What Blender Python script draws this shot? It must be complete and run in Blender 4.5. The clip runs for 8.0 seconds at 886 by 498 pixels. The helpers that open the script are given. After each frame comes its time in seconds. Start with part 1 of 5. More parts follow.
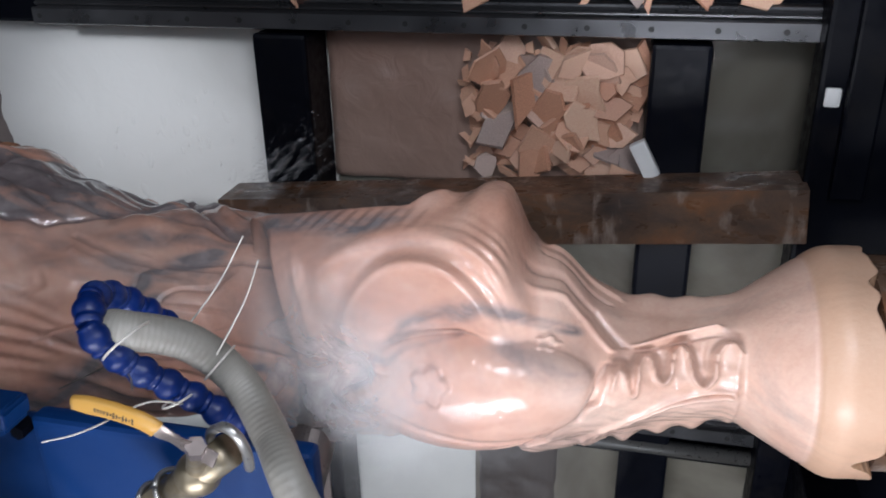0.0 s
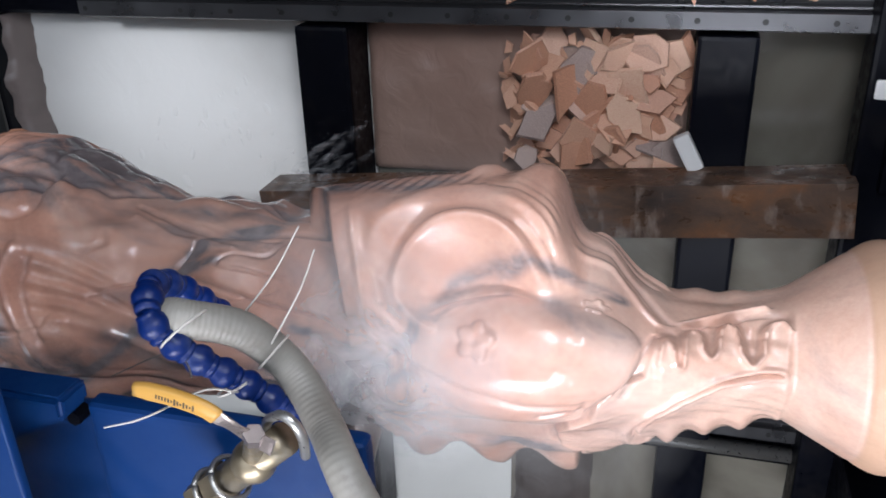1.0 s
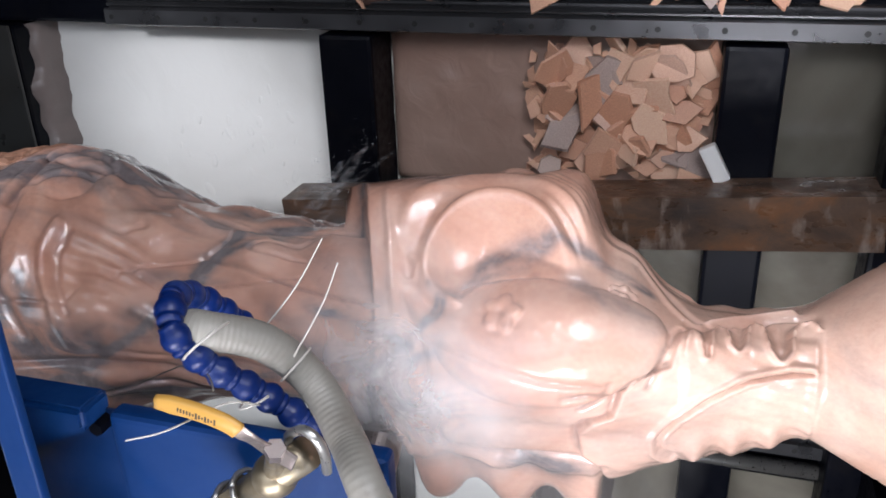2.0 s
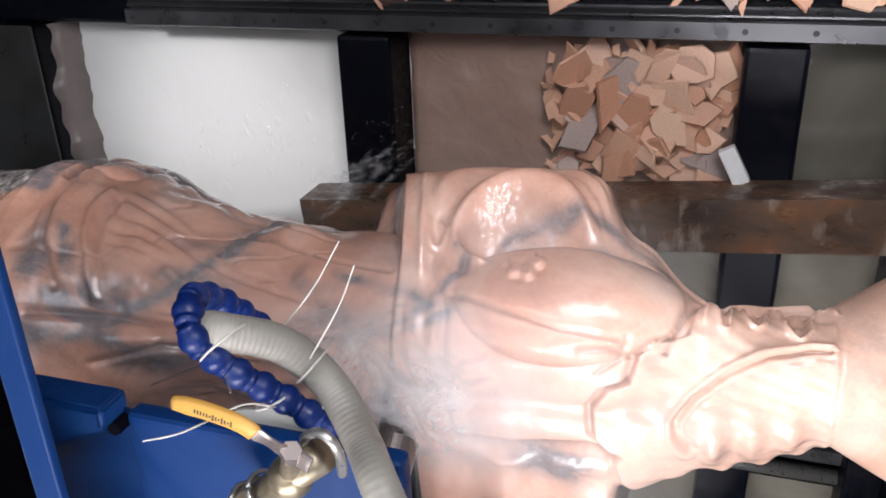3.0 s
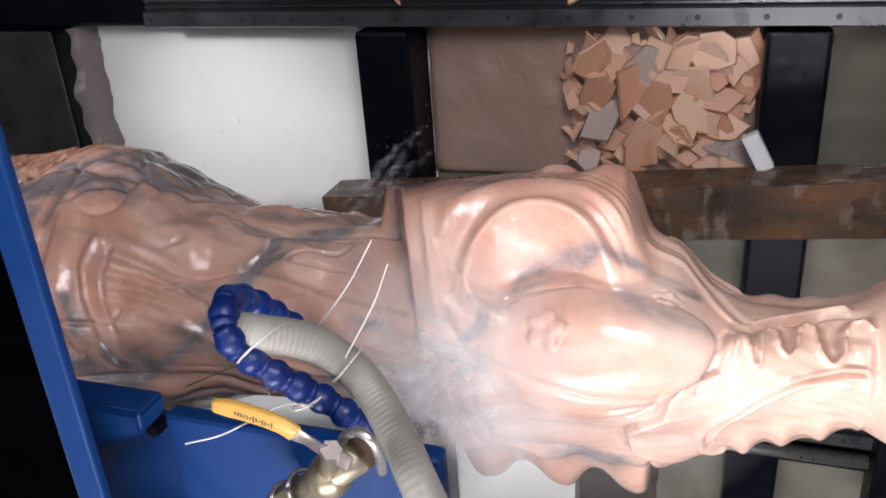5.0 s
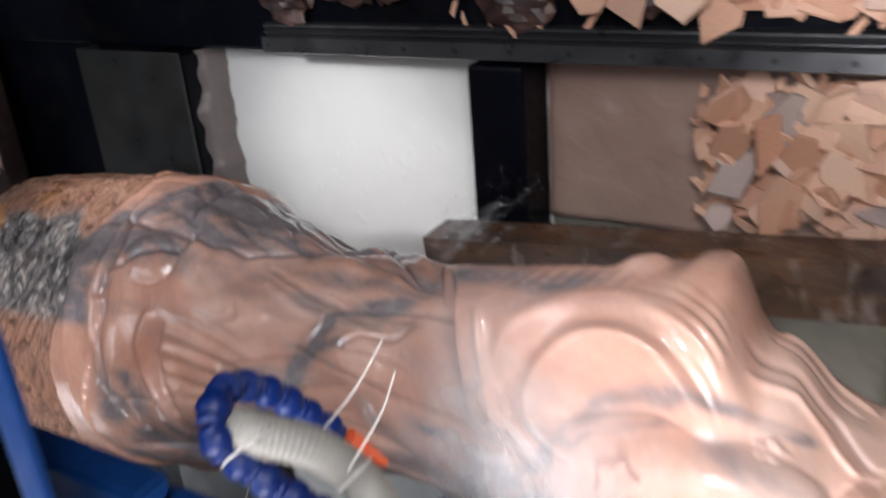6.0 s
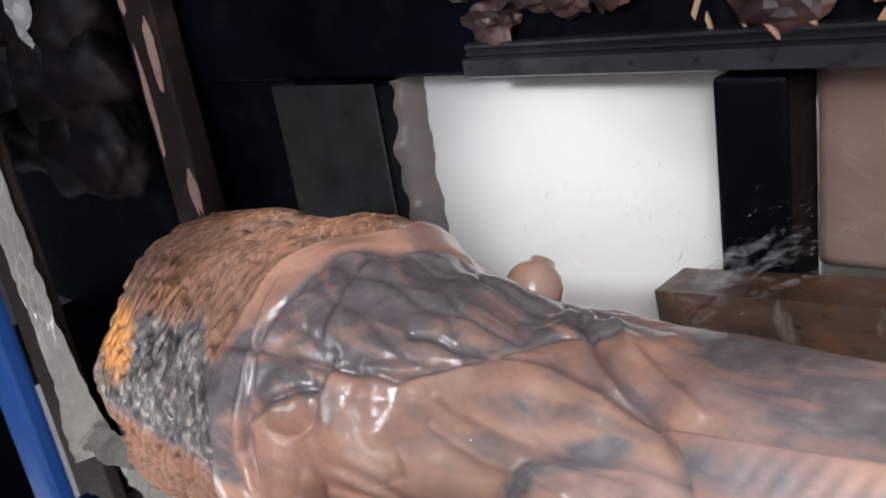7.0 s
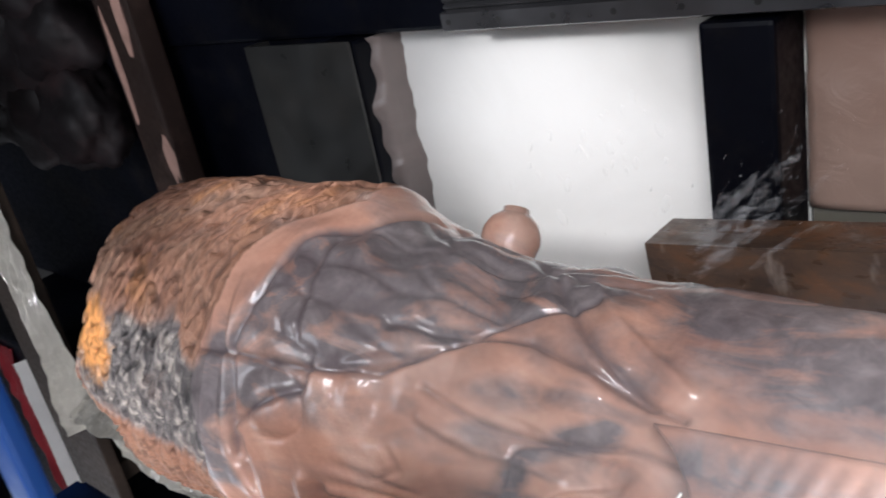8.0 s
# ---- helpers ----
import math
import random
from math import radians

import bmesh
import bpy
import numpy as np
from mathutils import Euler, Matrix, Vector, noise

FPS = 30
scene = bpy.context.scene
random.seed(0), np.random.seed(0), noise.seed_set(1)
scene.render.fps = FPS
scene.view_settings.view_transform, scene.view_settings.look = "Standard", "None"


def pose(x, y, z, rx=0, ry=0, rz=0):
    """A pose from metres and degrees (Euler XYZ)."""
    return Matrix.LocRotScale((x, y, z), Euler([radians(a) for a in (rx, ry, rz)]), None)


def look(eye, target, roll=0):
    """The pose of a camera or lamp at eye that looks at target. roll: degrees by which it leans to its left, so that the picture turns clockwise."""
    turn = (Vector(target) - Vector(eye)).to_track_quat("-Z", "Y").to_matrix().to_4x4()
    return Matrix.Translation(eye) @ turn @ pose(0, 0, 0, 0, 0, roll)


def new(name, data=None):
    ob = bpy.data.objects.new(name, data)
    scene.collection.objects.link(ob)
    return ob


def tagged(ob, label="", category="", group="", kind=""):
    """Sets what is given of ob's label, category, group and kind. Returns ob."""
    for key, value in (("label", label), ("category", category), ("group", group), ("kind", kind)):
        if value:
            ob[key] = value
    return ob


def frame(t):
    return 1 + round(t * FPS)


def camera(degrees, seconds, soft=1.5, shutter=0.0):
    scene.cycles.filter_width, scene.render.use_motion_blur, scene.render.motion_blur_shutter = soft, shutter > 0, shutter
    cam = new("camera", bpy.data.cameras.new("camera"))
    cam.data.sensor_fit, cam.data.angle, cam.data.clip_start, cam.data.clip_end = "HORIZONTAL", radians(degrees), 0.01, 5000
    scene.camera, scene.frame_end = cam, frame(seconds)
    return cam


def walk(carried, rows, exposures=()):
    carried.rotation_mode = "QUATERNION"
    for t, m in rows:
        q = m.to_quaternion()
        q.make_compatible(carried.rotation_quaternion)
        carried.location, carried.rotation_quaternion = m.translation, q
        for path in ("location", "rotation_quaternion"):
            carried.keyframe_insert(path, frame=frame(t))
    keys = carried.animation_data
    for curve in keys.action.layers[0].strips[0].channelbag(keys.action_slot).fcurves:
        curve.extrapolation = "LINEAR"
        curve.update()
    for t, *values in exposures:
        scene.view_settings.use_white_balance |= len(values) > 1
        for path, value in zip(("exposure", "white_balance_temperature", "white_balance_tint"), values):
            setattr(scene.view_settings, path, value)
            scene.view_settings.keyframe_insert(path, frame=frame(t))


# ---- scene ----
cam = camera(54.99, 8.0, soft=1.7, shutter=0.5)
# seconds, place of the camera, its turn in degrees
PATH = [
    (0, 0.5471, 0.4450, 1.1154, -25.15, 13.36, -1.18),
    (0.5, 0.5332, 0.4434, 1.1190, -25.93, 14.08, -1.50),
    (1, 0.5300, 0.4438, 1.1200, -25.70, 15.20, -1.63),
    (1.5, 0.5250, 0.4441, 1.1160, -25.22, 16.00, -1.66),
    (3, 0.5253, 0.4474, 1.1115, -25.42, 17.83, -2.00),
    (3.5, 0.5292, 0.4487, 1.1105, -25.44, 18.52, -1.61),
    (4, 0.5235, 0.4462, 1.1097, -25.25, 19.06, -1.52),
    (4.2, 0.5192, 0.4448, 1.1070, -24.47, 19.13, -1.47),
    (5.3, 0.5150, 0.4620, 1.1159, -27.05, 17.95, -4.35),
    (5.5, 0.5324, 0.4690, 1.1076, -26.51, 20.29, -3.85),
    (5.9, 0.5562, 0.4629, 1.0301, -26.68, 26.94, -4.70),
    (6.0, 0.5480, 0.4560, 0.9870, -26.30, 29.60, -5.00),
    (6.1, 0.5377, 0.4486, 0.9391, -25.92, 31.27, -5.31),
    (6.3, 0.5024, 0.4381, 0.8900, -26.50, 36.60, -6.60),
    (6.5, 0.4680, 0.4158, 0.8705, -24.47, 40.42, -7.31),
    (7, 0.4202, 0.4022, 0.8524, -28.11, 41.44, -12.36),
    (7.5, 0.4099, 0.4096, 0.8524, -32.41, 41.56, -15.50),
    (8, 0.4052, 0.4056, 0.8399, -32.60, 39.26, -14.36),
]
walk(cam, [(t, pose(*p)) for t, *p in PATH], [(0, -0.34, 5800, 10), (0.5, -0.18, 5800, 10), (1.5, -0.04, 5850, 11), (3, 0.20, 6200, 13), (4.2, 0.20, 6200, 13),
      (5.5, 0.17, 6200, 13), (6.4, 0.35, 6150, 11), (8, 0.57, 6150, 12)])

# the stone turns about its own axis: seconds, degrees
TURN = [(0, 0), (0.5, -4.2), (1, -14.1), (1.5, -19.3), (3, -51.0), (3.25, -51.9), (3.5, -50.8), (4, -38.8), (4.2, -35.4),
        (5.3, -17.2), (5.5, -14.6), (6.0, -6.6), (6.5, 5), (7, 18), (7.5, 25.2), (7.7, 25.8), (8, 25.2)]
AXIS_AT = Vector((0, -0.059, 0.364))
AXIS_YAW, AXIS_DIP = 3.26, 2.60

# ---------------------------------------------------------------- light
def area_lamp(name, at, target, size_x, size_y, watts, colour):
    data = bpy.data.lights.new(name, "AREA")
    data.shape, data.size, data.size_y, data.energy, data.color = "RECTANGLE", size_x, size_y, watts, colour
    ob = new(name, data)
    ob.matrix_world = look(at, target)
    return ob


def spot_lamp(name, at, target, watts, cone, blend, colour, radius):
    data = bpy.data.lights.new(name, "SPOT")
    data.energy, data.spot_size, data.spot_blend, data.color, data.shadow_soft_size = watts, radians(cone), blend, colour, radius
    ob = new(name, data)
    ob.matrix_world = look(at, target)
    return ob


world = bpy.data.worlds.new("workshop_air")
scene.world = world
world.use_nodes = True
world.node_tree.nodes["Background"].inputs["Color"].default_value = (0.55, 0.6, 0.7, 1)
world.node_tree.nodes["Background"].inputs["Strength"].default_value = 0.035

area_lamp("hanging_tube_lamp", (0.46, -0.42, 1.52), (0.40, -0.06, 0.4), 0.9, 0.14, 22, (1.0, 0.955, 0.935))
# Soft overhead fill, added to brighten the bed; no such source is known.
area_lamp("roof_fill_light", (-0.1, 1.0, 2.75), (-0.1, 0.0, 0.1), 2.0, 1.0, 24, (0.94, 0.965, 1.0))
# Added fill from the operator's side, lifting the stone and flakes.
area_lamp("operator_side_fill", (0.66, 0.74, 1.10), (0.05, 0.0, 0.30), 0.4, 0.2, 6.5, (1.0, 0.975, 0.97))
# Fill added for the film and white sheet; the west wall has no window.
area_lamp("west_fill_light", (-2.5, -1.7, 1.3), (-1.5, -0.6, 0.25), 0.9, 0.9, 7, (0.95, 0.97, 1.0))
# Weak fill added from the east, set before an unseen doorway.
area_lamp("doorway_fill_light", (3.3, -1.2, 1.3), (0.4, -0.2, 0.3), 1.8, 2.0, 9, (0.95, 0.97, 1.0))
spot_lamp("pit_work_lamp", (-0.36, 0.66, 1.12), (-0.25, 0.02, -0.09), 40, 25, 1.0, (1.0, 0.98, 0.97), 0.05)

# ---------------------------------------------------------------- materials
def material(name):
    mat = bpy.data.materials.new(name)
    mat.use_nodes = True
    nt = mat.node_tree
    return mat, nt, nt.nodes["Principled BSDF"]


def node(nt, kind, **values):
    nd = nt.nodes.new(kind)
    for key, value in values.items():
        nd.inputs[key.replace("_", " ")].default_value = value
    return nd


def ramp(nt, fac, stops):
    nd = nt.nodes.new("ShaderNodeValToRGB")
    while len(nd.color_ramp.elements) < len(stops):
        nd.color_ramp.elements.new(0.5)
    for el, (at, colour) in zip(nd.color_ramp.elements, stops):
        el.position, el.color = at, (*colour, 1) if len(colour) == 3 else colour
    nt.links.new(fac, nd.inputs["Fac"])
    return nd.outputs["Color"]


def mix(nt, fac, a, b, kind="MIX"):
    nd = nt.nodes.new("ShaderNodeMix")
    nd.data_type, nd.blend_type = "RGBA", kind
    for socket, value in ((nd.inputs[0], fac), (nd.inputs[6], a), (nd.inputs[7], b)):
        if hasattr(value, "is_linked"):
            nt.links.new(value, socket)
        elif isinstance(value, tuple):
            socket.default_value = (*value, 1)
        else:
            socket.default_value = value
    return nd.outputs[2]


def maths(nt, op, a, b=0.5, clamp=False):
    nd = nt.nodes.new("ShaderNodeMath")
    nd.operation, nd.use_clamp = op, clamp
    for socket, value in ((nd.inputs[0], a), (nd.inputs[1], b)):
        if hasattr(value, "is_linked"):
            nt.links.new(value, socket)
        else:
            socket.default_value = value
    return nd.outputs[0]


def coords(nt, scale=(1, 1, 1), rot=(0, 0, 0), kind="Object"):
    tc = nt.nodes.new("ShaderNodeTexCoord")
    mp = nt.nodes.new("ShaderNodeMapping")
    mp.inputs["Scale"].default_value, mp.inputs["Rotation"].default_value = scale, rot
    nt.links.new(tc.outputs[kind], mp.inputs["Vector"])
    return mp.outputs["Vector"]


def noise_tex(nt, vec, scale, detail=4, rough=0.55, distort=0.0):
    nd = node(nt, "ShaderNodeTexNoise", Scale=scale, Detail=detail, Roughness=rough, Distortion=distort)
    nt.links.new(vec, nd.inputs["Vector"])
    return nd.outputs["Fac"]


def bump(nt, bsdf, height, strength, distance=0.002):
    nd = node(nt, "ShaderNodeBump", Strength=strength, Distance=distance)
    nt.links.new(height, nd.inputs["Height"])
    nt.links.new(nd.outputs["Normal"], bsdf.inputs["Normal"])


def plain(name, base, rough, metal=0.0, spread=0.25, scale=30, grain=0.15, coat=0.0, stain=None, stain_amount=0.4, spec=0.5):
    """A surface with grain and blotches at two scales."""
    mat, nt, b = material(name)
    v = coords(nt)
    big, fine = noise_tex(nt, v, scale * 0.25, 5), noise_tex(nt, v, scale * 4, 3)
    dark = tuple(c * (1 - spread) for c in base)
    light = tuple(min(1, c * (1 + spread)) for c in base)
    col = ramp(nt, big, [(0.3, dark), (0.7, light)])
    if stain:
        blot = ramp(nt, noise_tex(nt, v, scale * 0.6, 6, 0.65), [(0.52, (0, 0, 0)), (0.7, (stain_amount,) * 3)])
        col = mix(nt, blot, col, stain)
    nt.links.new(col, b.inputs["Base Color"])
    nt.links.new(ramp(nt, fine, [(0.25, (max(0.02, rough - 0.12),) * 3), (0.75, (min(1, rough + 0.15),) * 3)]), b.inputs["Roughness"])
    b.inputs["Metallic"].default_value = metal
    b.inputs["Specular IOR Level"].default_value = spec
    b.inputs["Coat Weight"].default_value = coat
    b.inputs["Coat Roughness"].default_value = 0.08
    if grain:
        bump(nt, b, fine, grain, 0.001)
    return mat


def stone_material(name, wet):
    """Peach marble; the mesh carries two fields, "cloud" for grey layers and one for dark seams and shade painted into
    grooves.
    """
    mat, nt, b = material(name)
    v = coords(nt)
    big = noise_tex(nt, v, 6.5, 6, 0.6, 0.9)
    col = ramp(nt, big, [(0.28, (0.50, 0.240, 0.165)), (0.5, (0.66, 0.370, 0.268)), (0.72, (0.77, 0.525, 0.425))])
    sep = nt.nodes.new("ShaderNodeSeparateXYZ")
    nt.links.new(v, sep.inputs[0])
    pale = ramp(nt, maths(nt, "ADD", sep.outputs["X"], maths(nt, "MULTIPLY", big, 0.12)), [(0.40, (0, 0, 0)), (0.68, (0.9,) * 3)])
    col = mix(nt, pale, col, ramp(nt, big, [(0.3, (0.68, 0.44, 0.335)), (0.7, (0.82, 0.625, 0.52))]))
    fields = []
    for field in ("cloud", "seam_shade"):
        at = nt.nodes.new("ShaderNodeAttribute")
        at.attribute_name = field
        fields.append(at.outputs["Fac"])
    wisps = noise_tex(nt, coords(nt, (1.0, 2.0, 2.0), (0.3, 0.2, 0.5)), 9.0, 6, 0.62, 1.4)
    mottle = noise_tex(nt, v, 38, 5, 0.6, 0.6)
    stray = ramp(nt, noise_tex(nt, coords(nt, (0.7, 1.8, 1.8), (0.4, 0.5, 0.7)), 4.6, 6, 0.6, 1.5), [(0.50, (0, 0, 0)), (0.74, (0.45,) * 3)])
    soft = maths(nt, "MULTIPLY", fields[0], ramp(nt, wisps, [(0.34, (0.35,) * 3), (0.60, (1.7,) * 3)]), True)
    soft = maths(nt, "MAXIMUM", soft, stray, True)
    grey = ramp(nt, mottle, [(0.28, (0.090, 0.089, 0.103)), (0.52, (0.19, 0.183, 0.197)), (0.78, (0.34, 0.32, 0.325))])
    col = mix(nt, maths(nt, "MULTIPLY", soft, 0.92, True), col, grey)
    # Shade of grooves and creases is painted in here, along with real dark seams.
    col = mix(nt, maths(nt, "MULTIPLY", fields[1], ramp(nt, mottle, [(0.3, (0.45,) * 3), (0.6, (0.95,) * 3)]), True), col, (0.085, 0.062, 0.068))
    fine = noise_tex(nt, v, 190, 4, 0.6)
    col = mix(nt, 0.16, col, ramp(nt, fine, [(0.3, (0.3, 0.2, 0.17)), (0.7, (0.75, 0.6, 0.52))]), "OVERLAY")
    saw = ramp(nt, sep.outputs["X"], [(0.7155, (0, 0, 0)), (0.7165, (0.55,) * 3)])
    col = mix(nt, saw, col, (0.62, 0.38, 0.22))
    if wet:
        nt.links.new(col, b.inputs["Base Color"])
        nt.links.new(ramp(nt, noise_tex(nt, v, 26, 4), [(0.35, (0.34,) * 3), (0.7, (0.62,) * 3)]), b.inputs["Roughness"])
        nt.links.new(ramp(nt, sep.outputs["X"], [(0.64, (0.95,) * 3), (0.70, (0.15,) * 3)]), b.inputs["Coat Weight"])
        b.inputs["Coat Roughness"].default_value = 0.07
        film = nt.nodes.new("ShaderNodeBump")
        film.inputs["Strength"].default_value, film.inputs["Distance"].default_value = 0.38, 0.004
        nt.links.new(noise_tex(nt, coords(nt, (1, 0.7, 0.7)), 95, 4, 0.55, 0.6), film.inputs["Height"])
        nt.links.new(film.outputs["Normal"], b.inputs["Coat Normal"])
        b.inputs["Subsurface Weight"].default_value = 0.0
        bump(nt, b, mix(nt, 0.5, noise_tex(nt, coords(nt, (1, 2.2, 2.2)), 60, 5, 0.6), fine), 0.16, 0.004)
    else:
        col = mix(nt, 1.0, col, mix(nt, fields[0], (0.52, 0.48, 0.42), (1.25, 1.22, 1.18)), "MULTIPLY")
        oxide = ramp(nt, noise_tex(nt, v, 11, 5, 0.6), [(0.54, (0, 0, 0)), (0.68, (0.6,) * 3)])
        oxide = mix(nt, fields[0], oxide, (0, 0, 0))
        col = mix(nt, oxide, col, (0.45, 0.19, 0.06))
        chips = ramp(nt, noise_tex(nt, coords(nt, (2.0, 0.9, 0.9), (0.0, 0.35, 0.30)), 44, 5, 0.6, 0.8), [(0.36, (0.035, 0.033, 0.034)), (0.50, (0.17, 0.155, 0.148)), (0.66, (0.52, 0.46, 0.40))])
        col = mix(nt, maths(nt, "MULTIPLY", fields[0], 0.9), col, chips)
        spot = nt.nodes.new("ShaderNodeVectorMath")
        spot.operation = "DISTANCE"
        nt.links.new(v, spot.inputs[0])
        spot.inputs[1].default_value = (-0.455, 0.168, 0.072)
        ochre = ramp(nt, maths(nt, "ADD", spot.outputs["Value"], maths(nt, "MULTIPLY", mottle, 0.06)), [(0.058, (0.9,) * 3), (0.082, (0, 0, 0))])
        col = mix(nt, ochre, col, (0.82, 0.36, 0.10))
        warp = nt.nodes.new("ShaderNodeVectorMath")
        warp.operation = "MULTIPLY_ADD"
        wn = nt.nodes.new("ShaderNodeTexNoise")
        wn.inputs["Scale"].default_value = 22
        nt.links.new(v, wn.inputs["Vector"])
        nt.links.new(wn.outputs["Color"], warp.inputs[0])
        warp.inputs[1].default_value = (0.012, 0.012, 0.012)
        nt.links.new(coords(nt, (2.3, 0.8, 0.8), (0.0, 0.35, 0.30)), warp.inputs[2])
        pits = nt.nodes.new("ShaderNodeTexVoronoi")
        pits.feature = "DISTANCE_TO_EDGE"
        pits.inputs["Scale"].default_value = 56
        nt.links.new(warp.outputs[0], pits.inputs["Vector"])
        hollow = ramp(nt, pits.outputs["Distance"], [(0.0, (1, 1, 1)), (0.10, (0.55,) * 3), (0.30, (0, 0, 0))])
        # Shade painted into the pits: the colour darkens away from the ridges.
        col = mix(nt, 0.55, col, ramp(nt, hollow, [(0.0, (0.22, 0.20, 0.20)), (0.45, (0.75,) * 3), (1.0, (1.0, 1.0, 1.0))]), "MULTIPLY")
        nt.links.new(col, b.inputs["Base Color"])
        b.inputs["Roughness"].default_value = 0.7
        bump(nt, b, mix(nt, 0.6, hollow, noise_tex(nt, v, 90, 6, 0.7)), 0.55, 0.005)
    return mat


def slurry_material(name, base, dark, rough, ripple):
    mat, nt, b = material(name)
    v = coords(nt)
    col = ramp(nt, noise_tex(nt, v, 3.0, 5, 0.55, 0.6), [(0.3, dark), (0.6, base)])
    nt.links.new(col, b.inputs["Base Color"])
    b.inputs["Roughness"].default_value = rough
    b.inputs["Specular IOR Level"].default_value = 0.5
    bump(nt, b, noise_tex(nt, v, 26, 3, 0.5, 1.2), ripple, 0.01)
    return mat


def flake_material():
    mat, nt, b = material("flake_stone")
    v = coords(nt)
    info = nt.nodes.new("ShaderNodeObjectInfo")
    tone = ramp(nt, info.outputs["Random"], [(0.0, (0.66, 0.41, 0.29)), (0.30, (0.76, 0.55, 0.43)), (0.55, (0.54, 0.31, 0.21)), (0.80, (0.70, 0.46, 0.34)), (0.93, (0.36, 0.32, 0.31)), (1.0, (0.50, 0.42, 0.38))])
    n = noise_tex(nt, v, 24, 6, 0.6)
    col = mix(nt, 0.45, tone, ramp(nt, n, [(0.3, (0.3, 0.2, 0.16)), (0.7, (0.8, 0.62, 0.5))]), "OVERLAY")
    nt.links.new(col, b.inputs["Base Color"])
    b.inputs["Roughness"].default_value = 0.42
    bump(nt, b, mix(nt, 0.5, noise_tex(nt, v, 3.5, 5), noise_tex(nt, v, 14, 5)), 0.16, 0.05)
    return mat


def rust_material():
    mat, nt, b = material("rusty_wet_steel")
    v = coords(nt, (0.6, 1, 1))
    a = noise_tex(nt, v, 16, 8, 0.7, 0.4)
    col = ramp(nt, a, [(0.3, (0.045, 0.032, 0.027)), (0.5, (0.12, 0.072, 0.047)), (0.62, (0.19, 0.088, 0.042)), (0.75, (0.30, 0.22, 0.16))])
    col = mix(nt, ramp(nt, noise_tex(nt, coords(nt, (1, 0.35, 1)), 30, 4), [(0.58, (0, 0, 0)), (0.70, (0.65,) * 3)]), col, (0.40, 0.33, 0.28))
    nt.links.new(col, b.inputs["Base Color"])
    nt.links.new(ramp(nt, noise_tex(nt, v, 45, 4), [(0.35, (0.18,) * 3), (0.65, (0.6,) * 3)]), b.inputs["Roughness"])
    bump(nt, b, noise_tex(nt, v, 90, 5), 0.3, 0.003)
    return mat


STONE_WET, STONE_ROUGH = stone_material("stone_wet", True), stone_material("stone_chiselled", False)
SLURRY = slurry_material("milky_slurry", (0.80, 0.79, 0.755), (0.70, 0.69, 0.65), 0.16, 0.10)
SILT = slurry_material("brown_silt", (0.41, 0.285, 0.230), (0.30, 0.19, 0.15), 0.30, 0.25)
# Darker slurry colour; in the right-hand bay it holds the shade lying there.
SLURRY_DIM = slurry_material("dim_slurry", (0.205, 0.192, 0.156), (0.085, 0.073, 0.058), 0.2, 0.08)
SLURRY_FAR = slurry_material("pale_grey_slurry", (0.74, 0.745, 0.71), (0.62, 0.63, 0.60), 0.18, 0.10)
DARK_SILT = slurry_material("dark_brown_silt", (0.085, 0.066, 0.056), (0.035, 0.028, 0.026), 0.28, 0.35)
MARGIN = slurry_material("pinkish_grey_silt", (0.25, 0.205, 0.19), (0.085, 0.07, 0.066), 0.35, 0.25)
SLURRY_WET = slurry_material("wet_slurry", (0.80, 0.79, 0.755), (0.72, 0.71, 0.67), 0.05, 0.15)
FLAKE, RUST = flake_material(), rust_material()
BLACK_STEEL = plain("dark_navy_painted_steel", (0.0025, 0.003, 0.006), 0.38, 0.0, 0.5, 22, 0.2, 0.0, (0.014, 0.012, 0.011), 0.4, 0.10)
RAIL_STEEL = plain("ground_rail_steel", (0.10, 0.101, 0.107), 0.33, 0.8, 0.12, 6, 0.0, 0.0, (0.05, 0.042, 0.038), 0.25)
BORE_DARK = plain("bolt_bore_black", (0.008, 0.008, 0.008), 0.6, 0.0, 0.2, 60, 0)
BLUE_PAINT = plain("blue_enamel", (0.0012, 0.021, 0.098), 0.5, 0.0, 0.15, 12, 0.05, 0.0, (0.012, 0.06, 0.20), 0.3, 0.22)
BELLOWS_RUBBER = plain("bellows_rubber", (0.0006, 0.0006, 0.0008), 0.85, 0.0, 0.3, 40, 0.1, spec=0.0)
HOSE_GREY = plain("grey_hose_pvc", (0.235, 0.222, 0.195), 0.5, 0.0, 0.2, 50, 0.15, 0.0, (0.15, 0.125, 0.105), 0.5)
LINK_BLUE = plain("blue_link_plastic", (0.001, 0.013, 0.098), 0.42, 0.0, 0.3, 40, 0.1, 0.0, (0.10, 0.13, 0.26), 0.5, 0.3)
NOZZLE_RED = plain("red_nozzle_plastic", (0.75, 0.12, 0.04), 0.35, 0.0, 0.15, 40, 0.05)
LEVER_YELLOW = plain("yellow_lever_vinyl", (0.44, 0.24, 0.045), 0.42, 0.0, 0.12, 40, 0.06, 0.0, (0.45, 0.27, 0.08), 0.4)
INK = plain("dark_ink", (0.05, 0.035, 0.02), 0.6, 0.0, 0.1, 40, 0)
BRASS = plain("dull_brass", (0.27, 0.225, 0.155), 0.42, 0.8, 0.3, 50, 0.12, 0.0, (0.30, 0.29, 0.27), 0.7)
CHROME = plain("worn_chrome", (0.42, 0.41, 0.39), 0.34, 0.85, 0.08, 60, 0.0)
TIE_WHITE = plain("nylon_tie", (0.50, 0.47, 0.43), 0.4, 0.0, 0.1, 60, 0.05)
